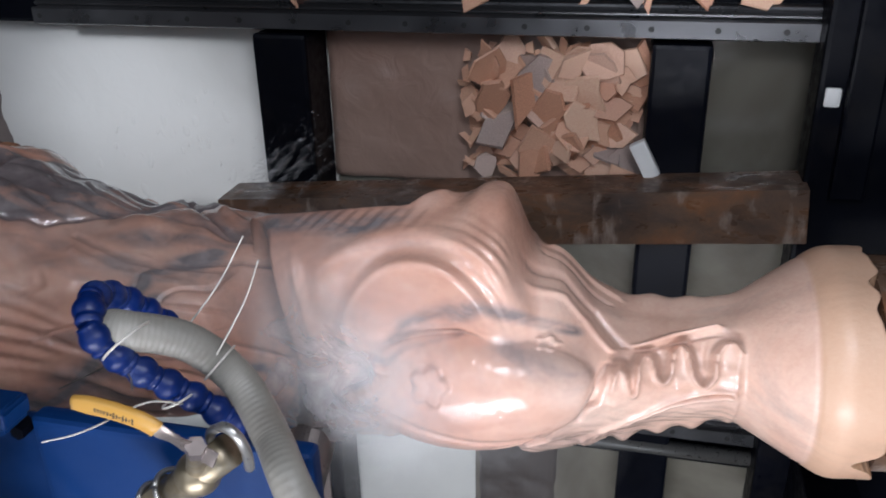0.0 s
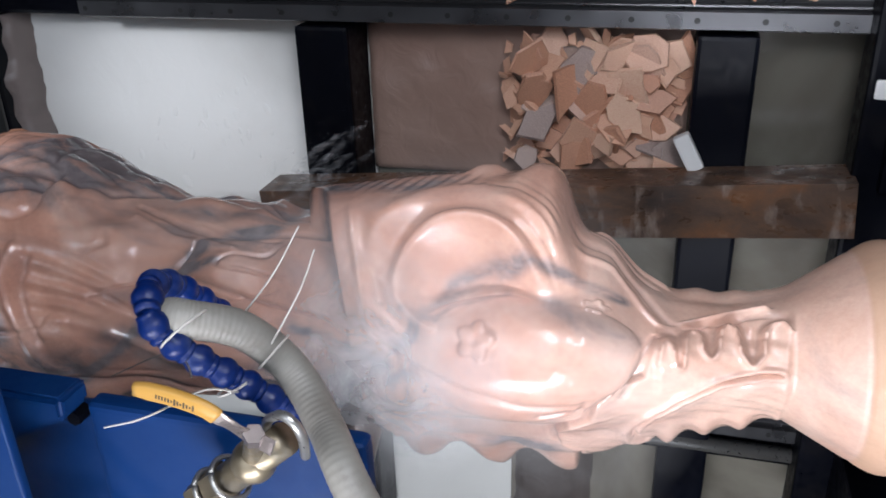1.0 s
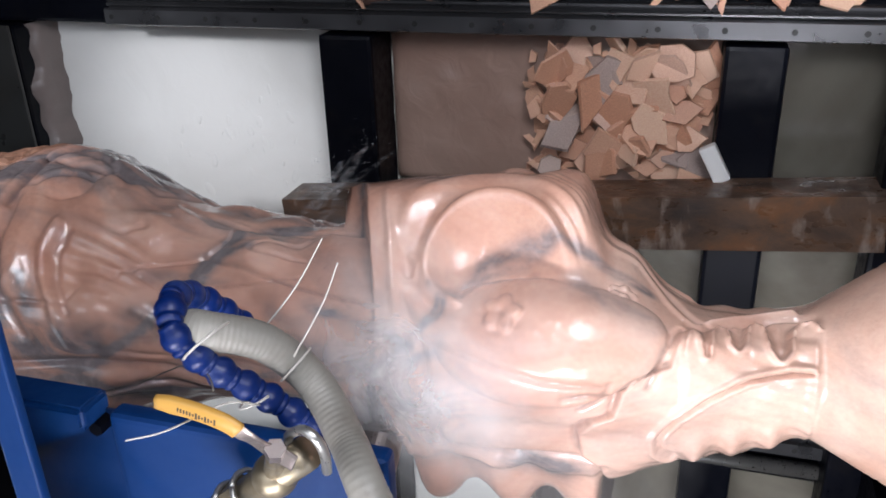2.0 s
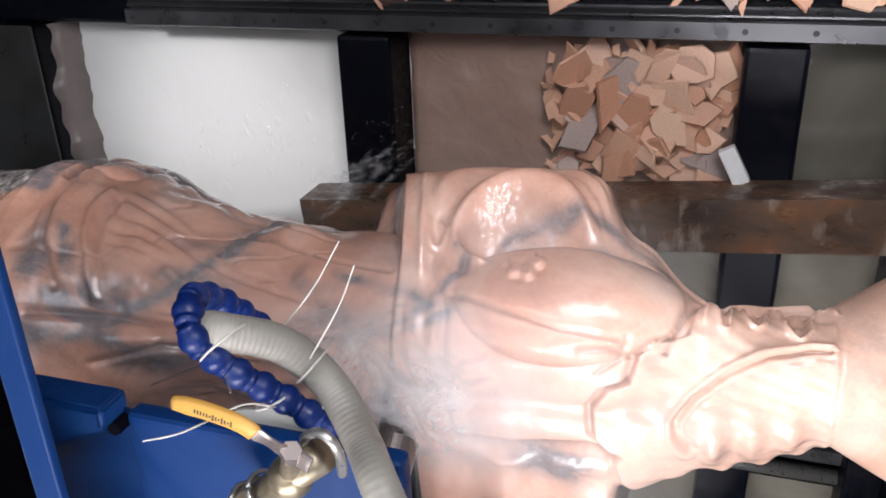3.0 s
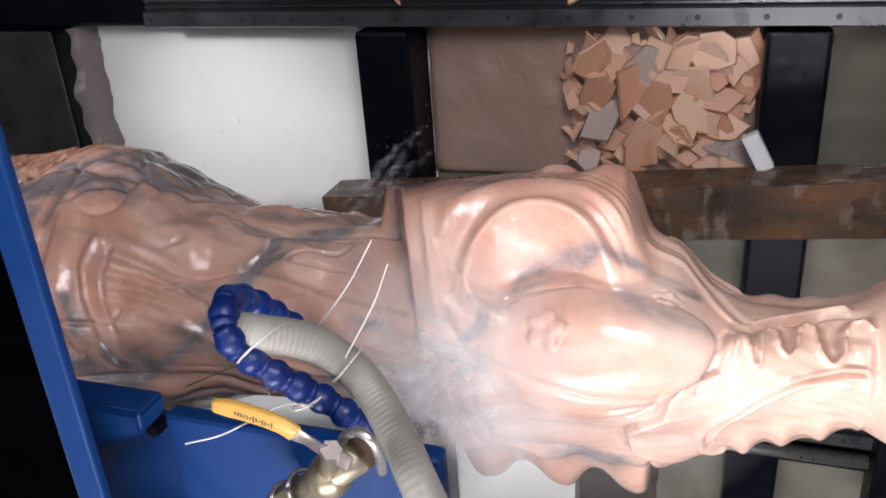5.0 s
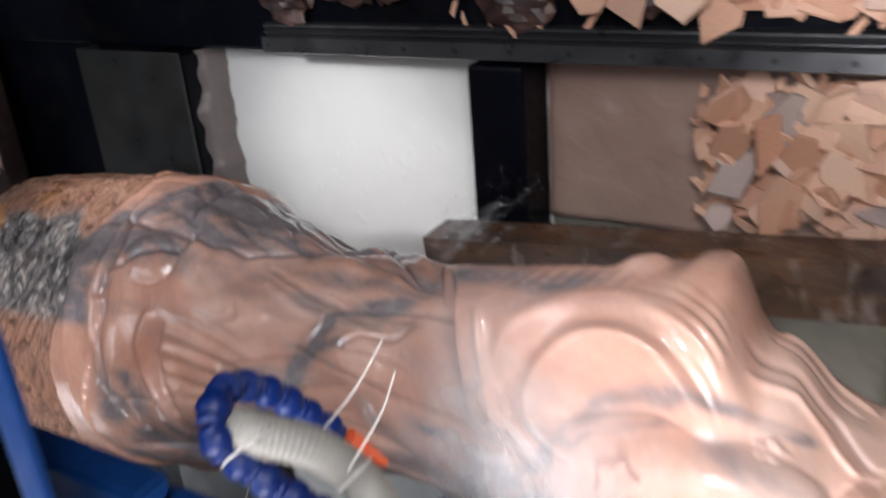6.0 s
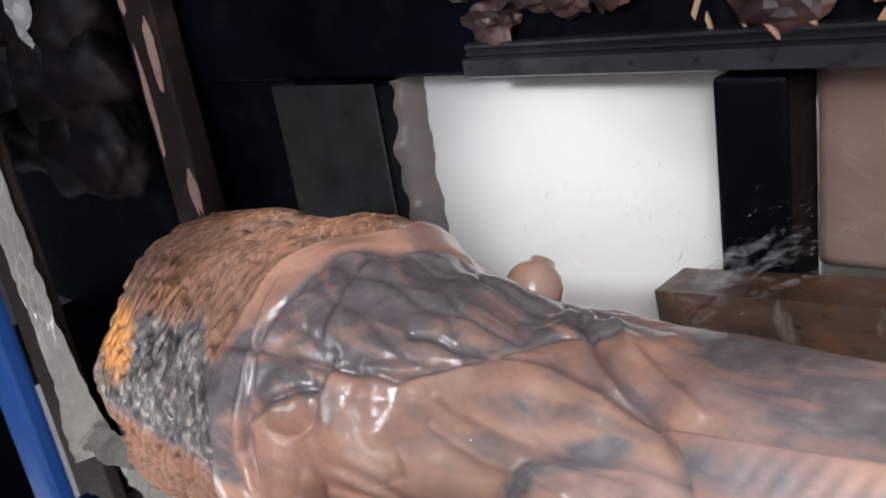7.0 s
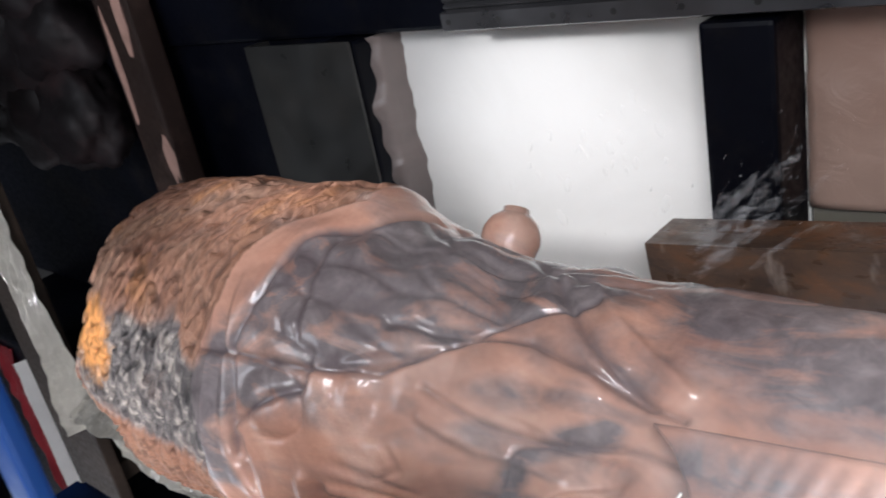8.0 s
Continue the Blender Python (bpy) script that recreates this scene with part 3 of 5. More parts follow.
def statue():
    """The carved stone: turned sections about an axis, with folds, a dish of rings, a dome, a wavy band and a rough end."""
    ns, na = 700, 440
    s = np.linspace(-0.49, 0.785, ns)[:, None]
    deg = (np.arange(na) * 360.0 / na - 90)[None, :]
    S, F = np.broadcast_to(s, (ns, na)), np.broadcast_to(deg, (ns, na))
    # the cloth side is turned a little against the carved side
    W = F + 6 * (1 - smoothstep(38, 72, F)) * smoothstep(-90, -76, F)
    # along the axis: radius, how far the section sits off the axis, and towards which side
    sections = np.array([(-0.49, 0.176, 0.054, -54), (-0.43, 0.186, 0.052, -54), (-0.30, 0.176, 0.050, -38), (-0.22, 0.179, 0.053, -20),
                         (-0.15, 0.168, 0.047, -15), (-0.08, 0.147, 0.036, -16), (0.0, 0.123, 0.030, -25), (0.1, 0.114, 0.031, -25),
                         (0.20, 0.112, 0.020, -20), (0.30, 0.11, 0.010, 0)])
    a, b, c = (np.interp(S, sections[:, 0], sections[:, k]) for k in (1, 2, 3))
    d = np.radians(W - c)
    body = b * np.cos(d) + np.sqrt(np.maximum(a * a - (b * np.sin(d)) ** 2, 1e-6))

    def away(phi0):
        return (F - phi0 + 180) % 360 - 180

    def arc(phi0, r=0.145):
        return np.radians(away(phi0)) * r
    g = lambda q: np.exp(-q * q)
    # radius of the carved half at some places along the axis, each at nine angles round it
    round_at = (-60, -25, 5, 30, 50, 75, 105, 140, 195, 300)
    shawl = ((0.15, 0.118, 0.150, 0.168, 0.180, 0.158, 0.122, 0.112, 0.092, 0.112), (0.21, 0.122, 0.153, 0.178, 0.192, 0.156, 0.118, 0.112, 0.088, 0.118),
             (0.27, 0.125, 0.157, 0.184, 0.198, 0.150, 0.117, 0.112, 0.087, 0.120), (0.32, 0.124, 0.160, 0.189, 0.199, 0.134, 0.130, 0.113, 0.087, 0.120),
             (0.37, 0.122, 0.166, 0.189, 0.199, 0.128, 0.141, 0.115, 0.086, 0.121), (0.41, 0.122, 0.170, 0.185, 0.195, 0.130, 0.140, 0.115, 0.088, 0.124),
             (0.44, 0.120, 0.168, 0.180, 0.184, 0.128, 0.131, 0.112, 0.089, 0.128))
    narrow = ((0.460, 0.102, 0.114, 0.127, 0.130, 0.116, 0.118, 0.105, 0.090, 0.128), (0.487, 0.095, 0.108, 0.116, 0.112, 0.108, 0.106, 0.095, 0.087, 0.119),
              (0.515, 0.078, 0.078, 0.076, 0.080, 0.085, 0.090, 0.084, 0.079, 0.108), (0.55, 0.062, 0.060, 0.055, 0.058, 0.066, 0.080, 0.074, 0.071, 0.094),
              (0.60, 0.056, 0.057, 0.050, 0.056, 0.062, 0.063, 0.060, 0.060, 0.082), (0.645, 0.056, 0.058, 0.056, 0.060, 0.060, 0.058, 0.057, 0.057, 0.064))
    table = np.array([*shawl, *narrow, (0.735, *[0.114] * 9), (0.80, *[0.113] * 9)])
    turned = np.array([np.interp(deg[0], round_at, [*row[1:], row[1]], period=360) for row in table])
    R = np.array([np.interp(s[:, 0], table[:, 0], turned[:, k]) for k in range(na)]).T
    for axis, width in ((1, 6), (0, 5)):
        kernel = np.exp(-(np.arange(-18, 19) / width) ** 2)
        pad = np.pad(R, [(18, 18) if axis == q else (0, 0) for q in (0, 1)], mode="wrap" if axis else "edge")
        R = np.apply_along_axis(lambda row: np.convolve(row, kernel / kernel.sum(), "valid"), axis, pad)
    # the shawl's front edge, and its back edge, beyond which the body shows again
    edge_at = np.interp(F, (0, 8, 13, 20, 32, 44, 60, 95, 136, 180), (0.172, 0.175, 0.196, 0.213, 0.226, 0.234, 0.238, 0.241, 0.239, 0.250))
    back = np.where(F < 90, smoothstep(5, 9, F + 20 * smoothstep(0.34, 0.42, S)), 1 - smoothstep(225, 240, F))
    drape = smoothstep(-0.003, 0.003, S - edge_at) * np.maximum(back, smoothstep(0.448, 0.458, S))
    # the hip swells again under the cloth behind the shawl
    body = body + np.interp(S, (-0.08, 0.0, 0.15, 0.28, 0.40, 0.47), (0, 0.010, 0.016, 0.022, 0.014, 0)) * g((F + 55) / 24)
    R = body * (1 - drape) + R * drape
    seam_shade, cloud = np.zeros((ns, na)), np.zeros((ns, na))

    def drawn(points, radius=0.14, span=(0.1, 0.7)):
        return stroke(S, F, points, radius, span)
    # a dish with rings round it, half covered by a smooth dome
    dx, dy = (S - 0.362) / 0.069, away(52) / 20.5
    q, bearing = np.hypot(dx, dy), np.arctan2(-dy, dx)
    shown = 1 - smoothstep(-2.15, -1.95, bearing) * (1 - smoothstep(0.1, 0.6, bearing))
    R = R + drape * (-0.022 * (1 - smoothstep(0.50, 0.98, q)) + shown * (0.0085 * g((q - 1.0) / 0.10) - 0.0055 * g((q - 1.24) / 0.12) + 0.0030 * g((q - 1.52) / 0.12))) * (1 - smoothstep(70, 84, F))
    R = R + drape * 0.0022 * np.sin((q - 1.05) * 2 * math.pi / 0.17) * smoothstep(1.05, 1.2, q) * (1 - smoothstep(1.75, 2.1, q)) * g((bearing - 0.75) / 0.42) * (1 - smoothstep(0.438, 0.448, S))
    e = np.hypot((S - 0.402) / np.where(S > 0.402, 0.118, 0.102), away(76) / np.where(F < 76, 30.5, 38.0))
    dome = np.where(e < 1, 0.109 + 0.036 * np.sqrt(np.maximum(1 - e * e, 0)) - 0.10 * np.maximum(S - 0.41, 0) * smoothstep(0.3, 0.9, e), 0)
    k = 0.004 + 0.022 * smoothstep(70, 92, F)
    h = np.clip(0.5 + 0.5 * (dome - R) / k, 0, 1)
    R = R * (1 - h) + dome * h + k * h * (1 - h)
    # two rosettes on the dome
    for s0, f0, size in ((0.372, 73.5, 0.0235), (0.478, 51.5, 0.0155)):
        px, py = S - s0, arc(f0, 0.138)
        rr, an = np.hypot(px, py), np.arctan2(py, px)
        petal = size * (0.86 + 0.13 * np.cos(5 * an + 0.4))
        R = R + 0.0050 * (1 - smoothstep(0.72, 0.92, rr / petal)) - 0.0026 * g(rr / (size * 0.22)) - 0.0012 * np.abs(np.sin(2.5 * an + 0.2)) ** 6 * smoothstep(0.25, 0.5, rr / size) * (1 - smoothstep(0.8, 1.0, rr / size))
    # shawl: rope-like edge, a second line, flutes at the back edge, knots, a swirl
    rim = drape * (1 - smoothstep(165, 185, F)) * smoothstep(8, 14, F)
    R = R + rim * (0.0035 * g((S - edge_at - 0.005) / 0.0035) * smoothstep(70, 90, F) + 0.0045 * g((S - edge_at - 0.024) / 0.0042) * smoothstep(24, 36, F) * (1 - smoothstep(62, 80, F)) - 0.003 * g((S - edge_at - 0.034) / 0.007) * smoothstep(24, 36, F))
    R = R + drape * 0.0008 * np.sin((S + 0.0012 * away(12)) * 2 * math.pi / 0.0140) * g(away(15) / 5) * smoothstep(0.225, 0.25, S) * (1 - smoothstep(0.36, 0.385, S))
    R = R + drape * (0.012 * g(np.hypot((S - 0.428) / 0.024, arc(-2, 0.19) / 0.050) ** 2) + 0.008 * g(np.hypot((S - 0.362) / 0.022, arc(2, 0.19) / 0.025) ** 2) + 0.006 * g(np.hypot((S - 0.405) / 0.014, arc(12, 0.19) / 0.03)))
    near, side = drawn(((0.266, 48), (0.266, 53), (0.272, 58), (0.281, 57), (0.284, 51), (0.277, 48)))
    R = R + drape * 0.0035 * g(near / 0.0035)
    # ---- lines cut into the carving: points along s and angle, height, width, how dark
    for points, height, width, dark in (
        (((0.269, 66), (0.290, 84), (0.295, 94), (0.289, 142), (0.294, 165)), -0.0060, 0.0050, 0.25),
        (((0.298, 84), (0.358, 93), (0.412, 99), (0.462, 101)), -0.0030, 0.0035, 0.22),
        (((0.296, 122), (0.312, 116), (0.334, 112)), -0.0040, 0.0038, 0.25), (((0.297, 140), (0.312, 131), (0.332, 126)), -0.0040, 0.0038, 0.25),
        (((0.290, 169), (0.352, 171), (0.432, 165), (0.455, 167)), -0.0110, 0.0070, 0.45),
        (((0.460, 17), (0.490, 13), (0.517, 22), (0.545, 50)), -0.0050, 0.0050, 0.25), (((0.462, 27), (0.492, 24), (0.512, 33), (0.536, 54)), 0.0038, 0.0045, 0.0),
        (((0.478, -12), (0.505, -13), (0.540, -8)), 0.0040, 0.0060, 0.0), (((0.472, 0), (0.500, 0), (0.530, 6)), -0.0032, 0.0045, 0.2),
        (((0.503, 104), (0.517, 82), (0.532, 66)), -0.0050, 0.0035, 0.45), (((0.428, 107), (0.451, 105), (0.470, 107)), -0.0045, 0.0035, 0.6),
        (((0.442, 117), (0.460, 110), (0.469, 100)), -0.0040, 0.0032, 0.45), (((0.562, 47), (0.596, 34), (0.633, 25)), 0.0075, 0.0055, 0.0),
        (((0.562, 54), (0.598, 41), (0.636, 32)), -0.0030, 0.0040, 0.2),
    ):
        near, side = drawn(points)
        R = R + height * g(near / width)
        # Each groove also gets its shade as a darker colour.
        seam_shade = np.maximum(seam_shade, dark * g(near / (0.75 * width)))
    # lumps below the chest
    R = R + drape * smoothstep(169, 178, F) * (1 - smoothstep(0.448, 0.460, S)) * (0.006 + 0.004 * np.sin(S * 2 * math.pi / 0.085 + 1.2) + 0.004 * value_noise(S * 55, F / 12, 71) + (0.065 + 0.016 * np.sin(S * 2 * math.pi / 0.085 + 0.4)) * smoothstep(181, 214, F) * (1 - smoothstep(235, 262, F)) * smoothstep(0.235, 0.25, S))
    # hair: a lip over the neck, a long sweep, a curled fringe and knots at the back
    starts = np.interp(F, (60, 68, 92, 99, 106, 122, 126, 139, 156, 164, 185, 215, 240), (0.56, 0.530, 0.519, 0.492, 0.476, 0.468, 0.448, 0.434, 0.436, 0.452, 0.46, 0.49, 0.56))
    hair = smoothstep(0.0, 0.006, S - starts) * (1 - smoothstep(0.650, 0.656, S)) * smoothstep(60, 76, F) * (1 - smoothstep(225, 245, F))
    R = R + hair * (0.0075 * (1 - smoothstep(0.0, 0.05, S - starts) * 0.45) + 0.0004 * np.sin(np.radians(F) * 8 + S * 120) + 0.0003 * np.sin(np.radians(F) * 30 - S * 170) + 0.0012 * value_noise(S * 60, F / 14, 51)) \
        - 0.0050 * g((S - starts + 0.001) / 0.0036) * smoothstep(84, 96, F) * (1 - smoothstep(160, 180, F))
    seam_shade = np.maximum(seam_shade, 0.42 * g((S - starts + 0.001) / 0.0034) * smoothstep(84, 96, F) * (1 - smoothstep(160, 180, F)))
    near, side = drawn(((0.645, 92), (0.632, 92), (0.592, 100), (0.558, 114), (0.529, 131), (0.512, 147), (0.514, 158), (0.526, 168)), 0.085)
    R = R + hair * (0.0026 * side * (1 - smoothstep(0.0, 0.016, near)) - 0.0045 * g(near / 0.0030) + 0.0024 * g((near - 0.006) / 0.003))
    curl = ((0.534, 82), (0.538, 72), (0.543, 67), (0.549, 72), (0.553, 84), (0.558, 84), (0.560, 66), (0.566, 57), (0.573, 60), (0.577, 74), (0.584, 79), (0.590, 73), (0.593, 54), (0.599, 46),
            (0.606, 50), (0.611, 74), (0.621, 84), (0.630, 76), (0.633, 54), (0.640, 43), (0.649, 42), (0.656, 52))
    near, side = drawn([(p.x, p.y) for p in spline([(u, v, 0) for u, v in curl], 5)], 0.068)
    fringe = smoothstep(0.530, 0.540, S) * (1 - smoothstep(0.652, 0.660, S))
    below = smoothstep(-0.002, 0.002, np.radians(F - np.interp(S, *zip(*curl))) * 0.068)
    R = R + fringe * (0.0045 * below * (1 - smoothstep(100, 128, F)) + 0.0050 * g(near / 0.0030) - 0.0042 * (1 - below) * g((near - 0.008) / 0.005))
    # Shade painted into the hollows between the curls.
    seam_shade = np.maximum(seam_shade, 0.28 * fringe * (1 - below) * g((near - 0.006) / 0.003))
    for s0 in (0.548, 0.583, 0.618):
        R = R + 0.0085 * g(np.hypot((S - s0) / 0.010, arc(168, 0.06) / 0.018)) + 0.0085 * g(np.hypot((S - s0 - 0.012) / 0.011, arc(205, 0.06) / 0.018))
    for s0 in (0.575, 0.612, 0.640):
        R = R + 0.004 * g(np.hypot((S - s0) / 0.014, arc(-24, 0.06) / 0.02))
    F = W
    # cloth folds towards the rough end: bulges, pleats, edges of cloth and a net of seams
    left = smoothstep(-0.235, -0.18, S) * (1 - smoothstep(0.13, 0.17, S))
    w1 = value_noise(S * 9, F / 45 + 8, 3, 8)
    w2 = value_noise(S * 20, F / 22.5, 5, 16)
    w3 = value_noise(S * 45, F / 10, 7, 36)
    R = R + left * (1 - drape) * (0.006 * w1 + 0.0065 * w2 + 0.0022 * w3)
    R = R - (0.030 + 0.008 * smoothstep(0.08, 0.15, S)) * g((F - 180) / 42) * smoothstep(-0.16, -0.02, S) * (1 - smoothstep(0.165, 0.19, S))
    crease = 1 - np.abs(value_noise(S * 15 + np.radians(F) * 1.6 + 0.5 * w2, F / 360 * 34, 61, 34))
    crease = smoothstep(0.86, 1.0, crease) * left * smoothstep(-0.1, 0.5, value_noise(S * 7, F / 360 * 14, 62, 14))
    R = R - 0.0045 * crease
    # Creases are shaded in the colour as well as cut.
    seam_shade = np.maximum(seam_shade, 0.30 * crease)
    for s0, f0, ps, pf, hh in ((-0.142, 29, 0.026, 0.022, 0.007), (-0.10, 25, 0.014, 0.030, 0.007), (-0.072, 24, 0.013, 0.030, 0.006), (-0.03, 38, 0.04, 0.028, 0.011),
                               (-0.09, 84, 0.045, 0.035, 0.012), (-0.16, 66, 0.020, 0.045, 0.010), (0.02, 2, 0.05, 0.02, 0.007), (0.10, 45, 0.05, 0.03, 0.007),
                               (-0.16, -38, 0.05, 0.04, 0.008), (0.08, 92, 0.06, 0.03, 0.007), (-0.05, 120, 0.05, 0.03, 0.009), (0.06, 125, 0.04, 0.025, 0.007)):
        R = R + hh * g(np.hypot((S - s0) / ps, arc(f0, 0.17) / pf) ** 1.6)
    R = R - 0.0035 * g((np.hypot((S + 0.142) / 1.15, arc(29, 0.17)) - 0.026) / 0.003) * (1 - 0.7 * g((S + 0.165) / 0.02))
    pleats = g(np.hypot((S + 0.065) / 0.045, arc(58, 0.17) / 0.05) ** 2)
    slant = arc(58, 0.17) - 0.30 * (S + 0.065) - 2.2 * (S + 0.065) ** 2
    R = R + 0.0022 * pleats * np.sin(slant * 2 * math.pi / 0.019 + 1.6 * w1 + 0.8 * w2)
    # (points along s and angle, height, width, how dark the line is)
    lines = (
        (((-0.118, 48), (-0.126, 58), (-0.122, 68), (-0.105, 80), (-0.092, 96)), 0.006, 0.006, 0.0),
        (((-0.106, 50), (-0.114, 60), (-0.108, 71), (-0.092, 82)), -0.005, 0.005, 0.25),
        (((-0.178, 40), (-0.174, 55), (-0.164, 75), (-0.14, 92)), -0.007, 0.006, 0.4),
        (((0.035, 46), (0.09, 53), (0.156, 60), (0.225, 67)), -0.0035, 0.0035, 0.45),
        (((-0.015, 24), (0.03, 30), (0.075, 31), (0.10, 33)), 0.0045, 0.006, 0.0),
        (((-0.02, 16), (0.03, 22), (0.08, 24), (0.15, 20), (0.20, 22)), -0.004, 0.004, 0.5),
        (((-0.02, 62), (0.02, 70), (0.08, 78), (0.16, 88)), -0.004, 0.005, 0.2),
        (((-0.02, 78), (0.04, 92), (0.12, 104), (0.2, 108)), 0.005, 0.008, 0.0),
        (((-0.06, 2), (-0.006, -2), (0.057, -5), (0.11, 0), (0.156, 6), (0.18, 8)), -0.0055, 0.0045, 0.7),
        (((0.03, -36), (0.066, -22), (0.10, -9), (0.156, 6)), -0.005, 0.0045, 0.6),
        (((0.08, -30), (0.11, -18), (0.15, -8), (0.18, 0)), 0.004, 0.006, 0.0),
        (((-0.238, 20), (-0.182, 19), (-0.11, 19), (-0.055, 15), (-0.02, 6), (0.022, -8), (0.09, -24)), -0.004, 0.0028, 0.95),
        (((-0.137, -14), (-0.132, -1), (-0.121, 12)), -0.003, 0.0028, 0.9),
        (((-0.108, -44), (-0.122, -25), (-0.156, -11), (-0.171, 6), (-0.188, 18), (-0.182, 29), (-0.184, 44)), -0.006, 0.0040, 0.75),
        (((-0.108, 16), (-0.110, 23), (-0.136, 27), (-0.178, 35)), -0.005, 0.0035, 0.8),
        (((-0.10, 130), (-0.02, 118), (0.08, 128)), -0.006, 0.006, 0.3),
        (((-0.17, 105), (-0.08, 104), (0.0, 108), (0.06, 118)), -0.006, 0.006, 0.5),
    )
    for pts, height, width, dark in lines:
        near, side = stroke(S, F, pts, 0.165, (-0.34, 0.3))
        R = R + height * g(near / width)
        # Dark seams of the stone, and painted shade in the cut folds.
        seam_shade = np.maximum(seam_shade, dark * g(near / (0.8 * width)))
    rng = np.random.RandomState(17)
    cells = np.stack([rng.uniform(-0.26, 0.16, 60), rng.uniform(-100, 22, 60)], -1)
    d1, d2 = np.full((ns, na), 9.0), np.full((ns, na), 9.0)
    for cs, cf in cells:
        dd = np.hypot((S - cs + 0.35 * arc(cf, 0.19) + 0.010 * w2) * 0.40, arc(cf, 0.19) + 0.007 * w1 + 0.003 * w3)
        d2 = np.minimum(d2, np.maximum(d1, dd))
        d1 = np.minimum(d1, dd)
    top = np.interp(S, (-0.26, -0.18, -0.11, -0.055, -0.02, 0.022, 0.09, 0.14), (20, 19, 19, 15, 6, -8, -22, -30))
    begins = np.interp(F, (-44, -25, -11, 6, 18, 40), (-0.108, -0.120, -0.155, -0.170, -0.190, -0.20))
    net = (1 - smoothstep(-4, 4, F - top)) * smoothstep(-0.006, 0.006, S - begins + 0.010 * w2) * (1 - smoothstep(0.06, 0.16, S)) * smoothstep(-110, -80, F)
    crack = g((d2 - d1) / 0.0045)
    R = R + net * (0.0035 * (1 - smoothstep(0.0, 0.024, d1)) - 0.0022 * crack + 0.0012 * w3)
    seam_shade = np.maximum(seam_shade, net * crack * (0.35 + 0.4 * w1))
    # grey layers of the block
    for pts, width, amount in ((((0.13, 16), (0.10, 22), (0.068, 30), (0.05, 46), (0.035, 62), (-0.019, 88), (-0.07, 105), (-0.12, 116)), 0.011, 1.0),
                               (((0.17, 70), (0.24, 80), (0.275, 87), (0.25, 98), (0.18, 106), (0.10, 112)), 0.012, 0.8),
                               (((-0.15, 96), (-0.09, 112), (-0.04, 124), (0.03, 128)), 0.018, 0.8),
                               (((-0.14, 70), (-0.13, 84), (-0.10, 98)), 0.010, 0.8),
                               (((0.235, 92), (0.27, 86), (0.305, 74), (0.318, 60), (0.345, 51), (0.39, 47), (0.44, 46), (0.50, 47)), 0.0060, 0.55),
                               (((0.30, 62), (0.33, 66), (0.345, 60), (0.37, 57), (0.395, 53)), 0.004, 0.5), (((0.24, 104), (0.275, 97), (0.31, 88)), 0.010, 0.6), (((0.44, 58), (0.475, 66), (0.505, 72)), 0.014, 0.4),
                               (((0.70, 45), (0.74, 52), (0.79, 55)), 0.010, 0.5),
                               (((0.20, -30), (0.25, -26), (0.31, -22)), 0.012, 0.8)):
        near, side = stroke(S, F, pts, 0.165, (-0.3, 0.55))
        cloud = np.maximum(cloud, amount * g((near + 0.004 * w2 + 0.002 * w3) / width))
    streak = value_noise(S * 8 - np.radians(F) * 0.2 * 16 + 0.6 * w2, F / 360 * 24, 41, 24) + 0.35 * value_noise(S * 30, F / 360 * 70, 42, 70)
    cloud = np.maximum(cloud, 0.45 * smoothstep(0.15, 0.9, streak) * (1 - smoothstep(0.12, 0.24, S)) * smoothstep(-0.23, -0.2, S))
    cloud = np.maximum(cloud, net * (1.0 - 0.38 * (1 - smoothstep(0.002, 0.016, d1)) + 0.2 * w2))
    for s0, f0, ps, pf, amount in ((-0.205, 33, 0.030, 0.040, 1.0), (-0.15, 24, 0.045, 0.022, 1.0), (-0.205, 24, 0.03, 0.025, 1.0), (-0.36, 30, 0.05, 0.045, 0.6), (0.085, -30, 0.06, 0.03, 0.9), (0.235, -27, 0.045, 0.03, 0.9),
                                   (0.065, 43, 0.035, 0.010, 0.9), (0.02, 60, 0.05, 0.012, 0.5), (0.01, 80, 0.05, 0.016, 0.7), (-0.10, 100, 0.06, 0.05, 1.0), (-0.16, 112, 0.05, 0.05, 0.9), (-0.17, 84, 0.02, 0.05, 0.8), (0.16, 100, 0.05, 0.045, 0.55), (0.24, 20, 0.05, 0.016, 0.8), (0.30, 23, 0.05, 0.014, 0.7),
                                   (0.24, -14, 0.08, 0.045, 0.85), (0.13, -6, 0.05, 0.03, 0.6), (0.05, 12, 0.04, 0.012, 0.6), (-0.02, 128, 0.07, 0.04, 0.7),
                                   (0.20, 102, 0.05, 0.025, 0.8), 
                                  (0.40, 175, 0.05, 0.03, 0.8), (0.20, -32, 0.07, 0.045, 1.3), (0.31, -24, 0.07, 0.055, 1.3), (0.13, -52, 0.10, 0.035, 1.2), (0.27, -52, 0.10, 0.05, 1.2), (0.10, 10, 0.07, 0.008, 0.5), (-0.13, 6, 0.05, 0.02, 0.6), (0.27, 2, 0.08, 0.012, 0.6), (0.12, 112, 0.05, 0.02, 0.6)):
        dd = np.hypot((S - s0) / ps, (arc(f0, 0.165) + 0.25 * (S - s0) * 0.3 + 0.006 * w2) / pf)
        cloud = np.maximum(cloud, amount * g(dd ** 1.3))
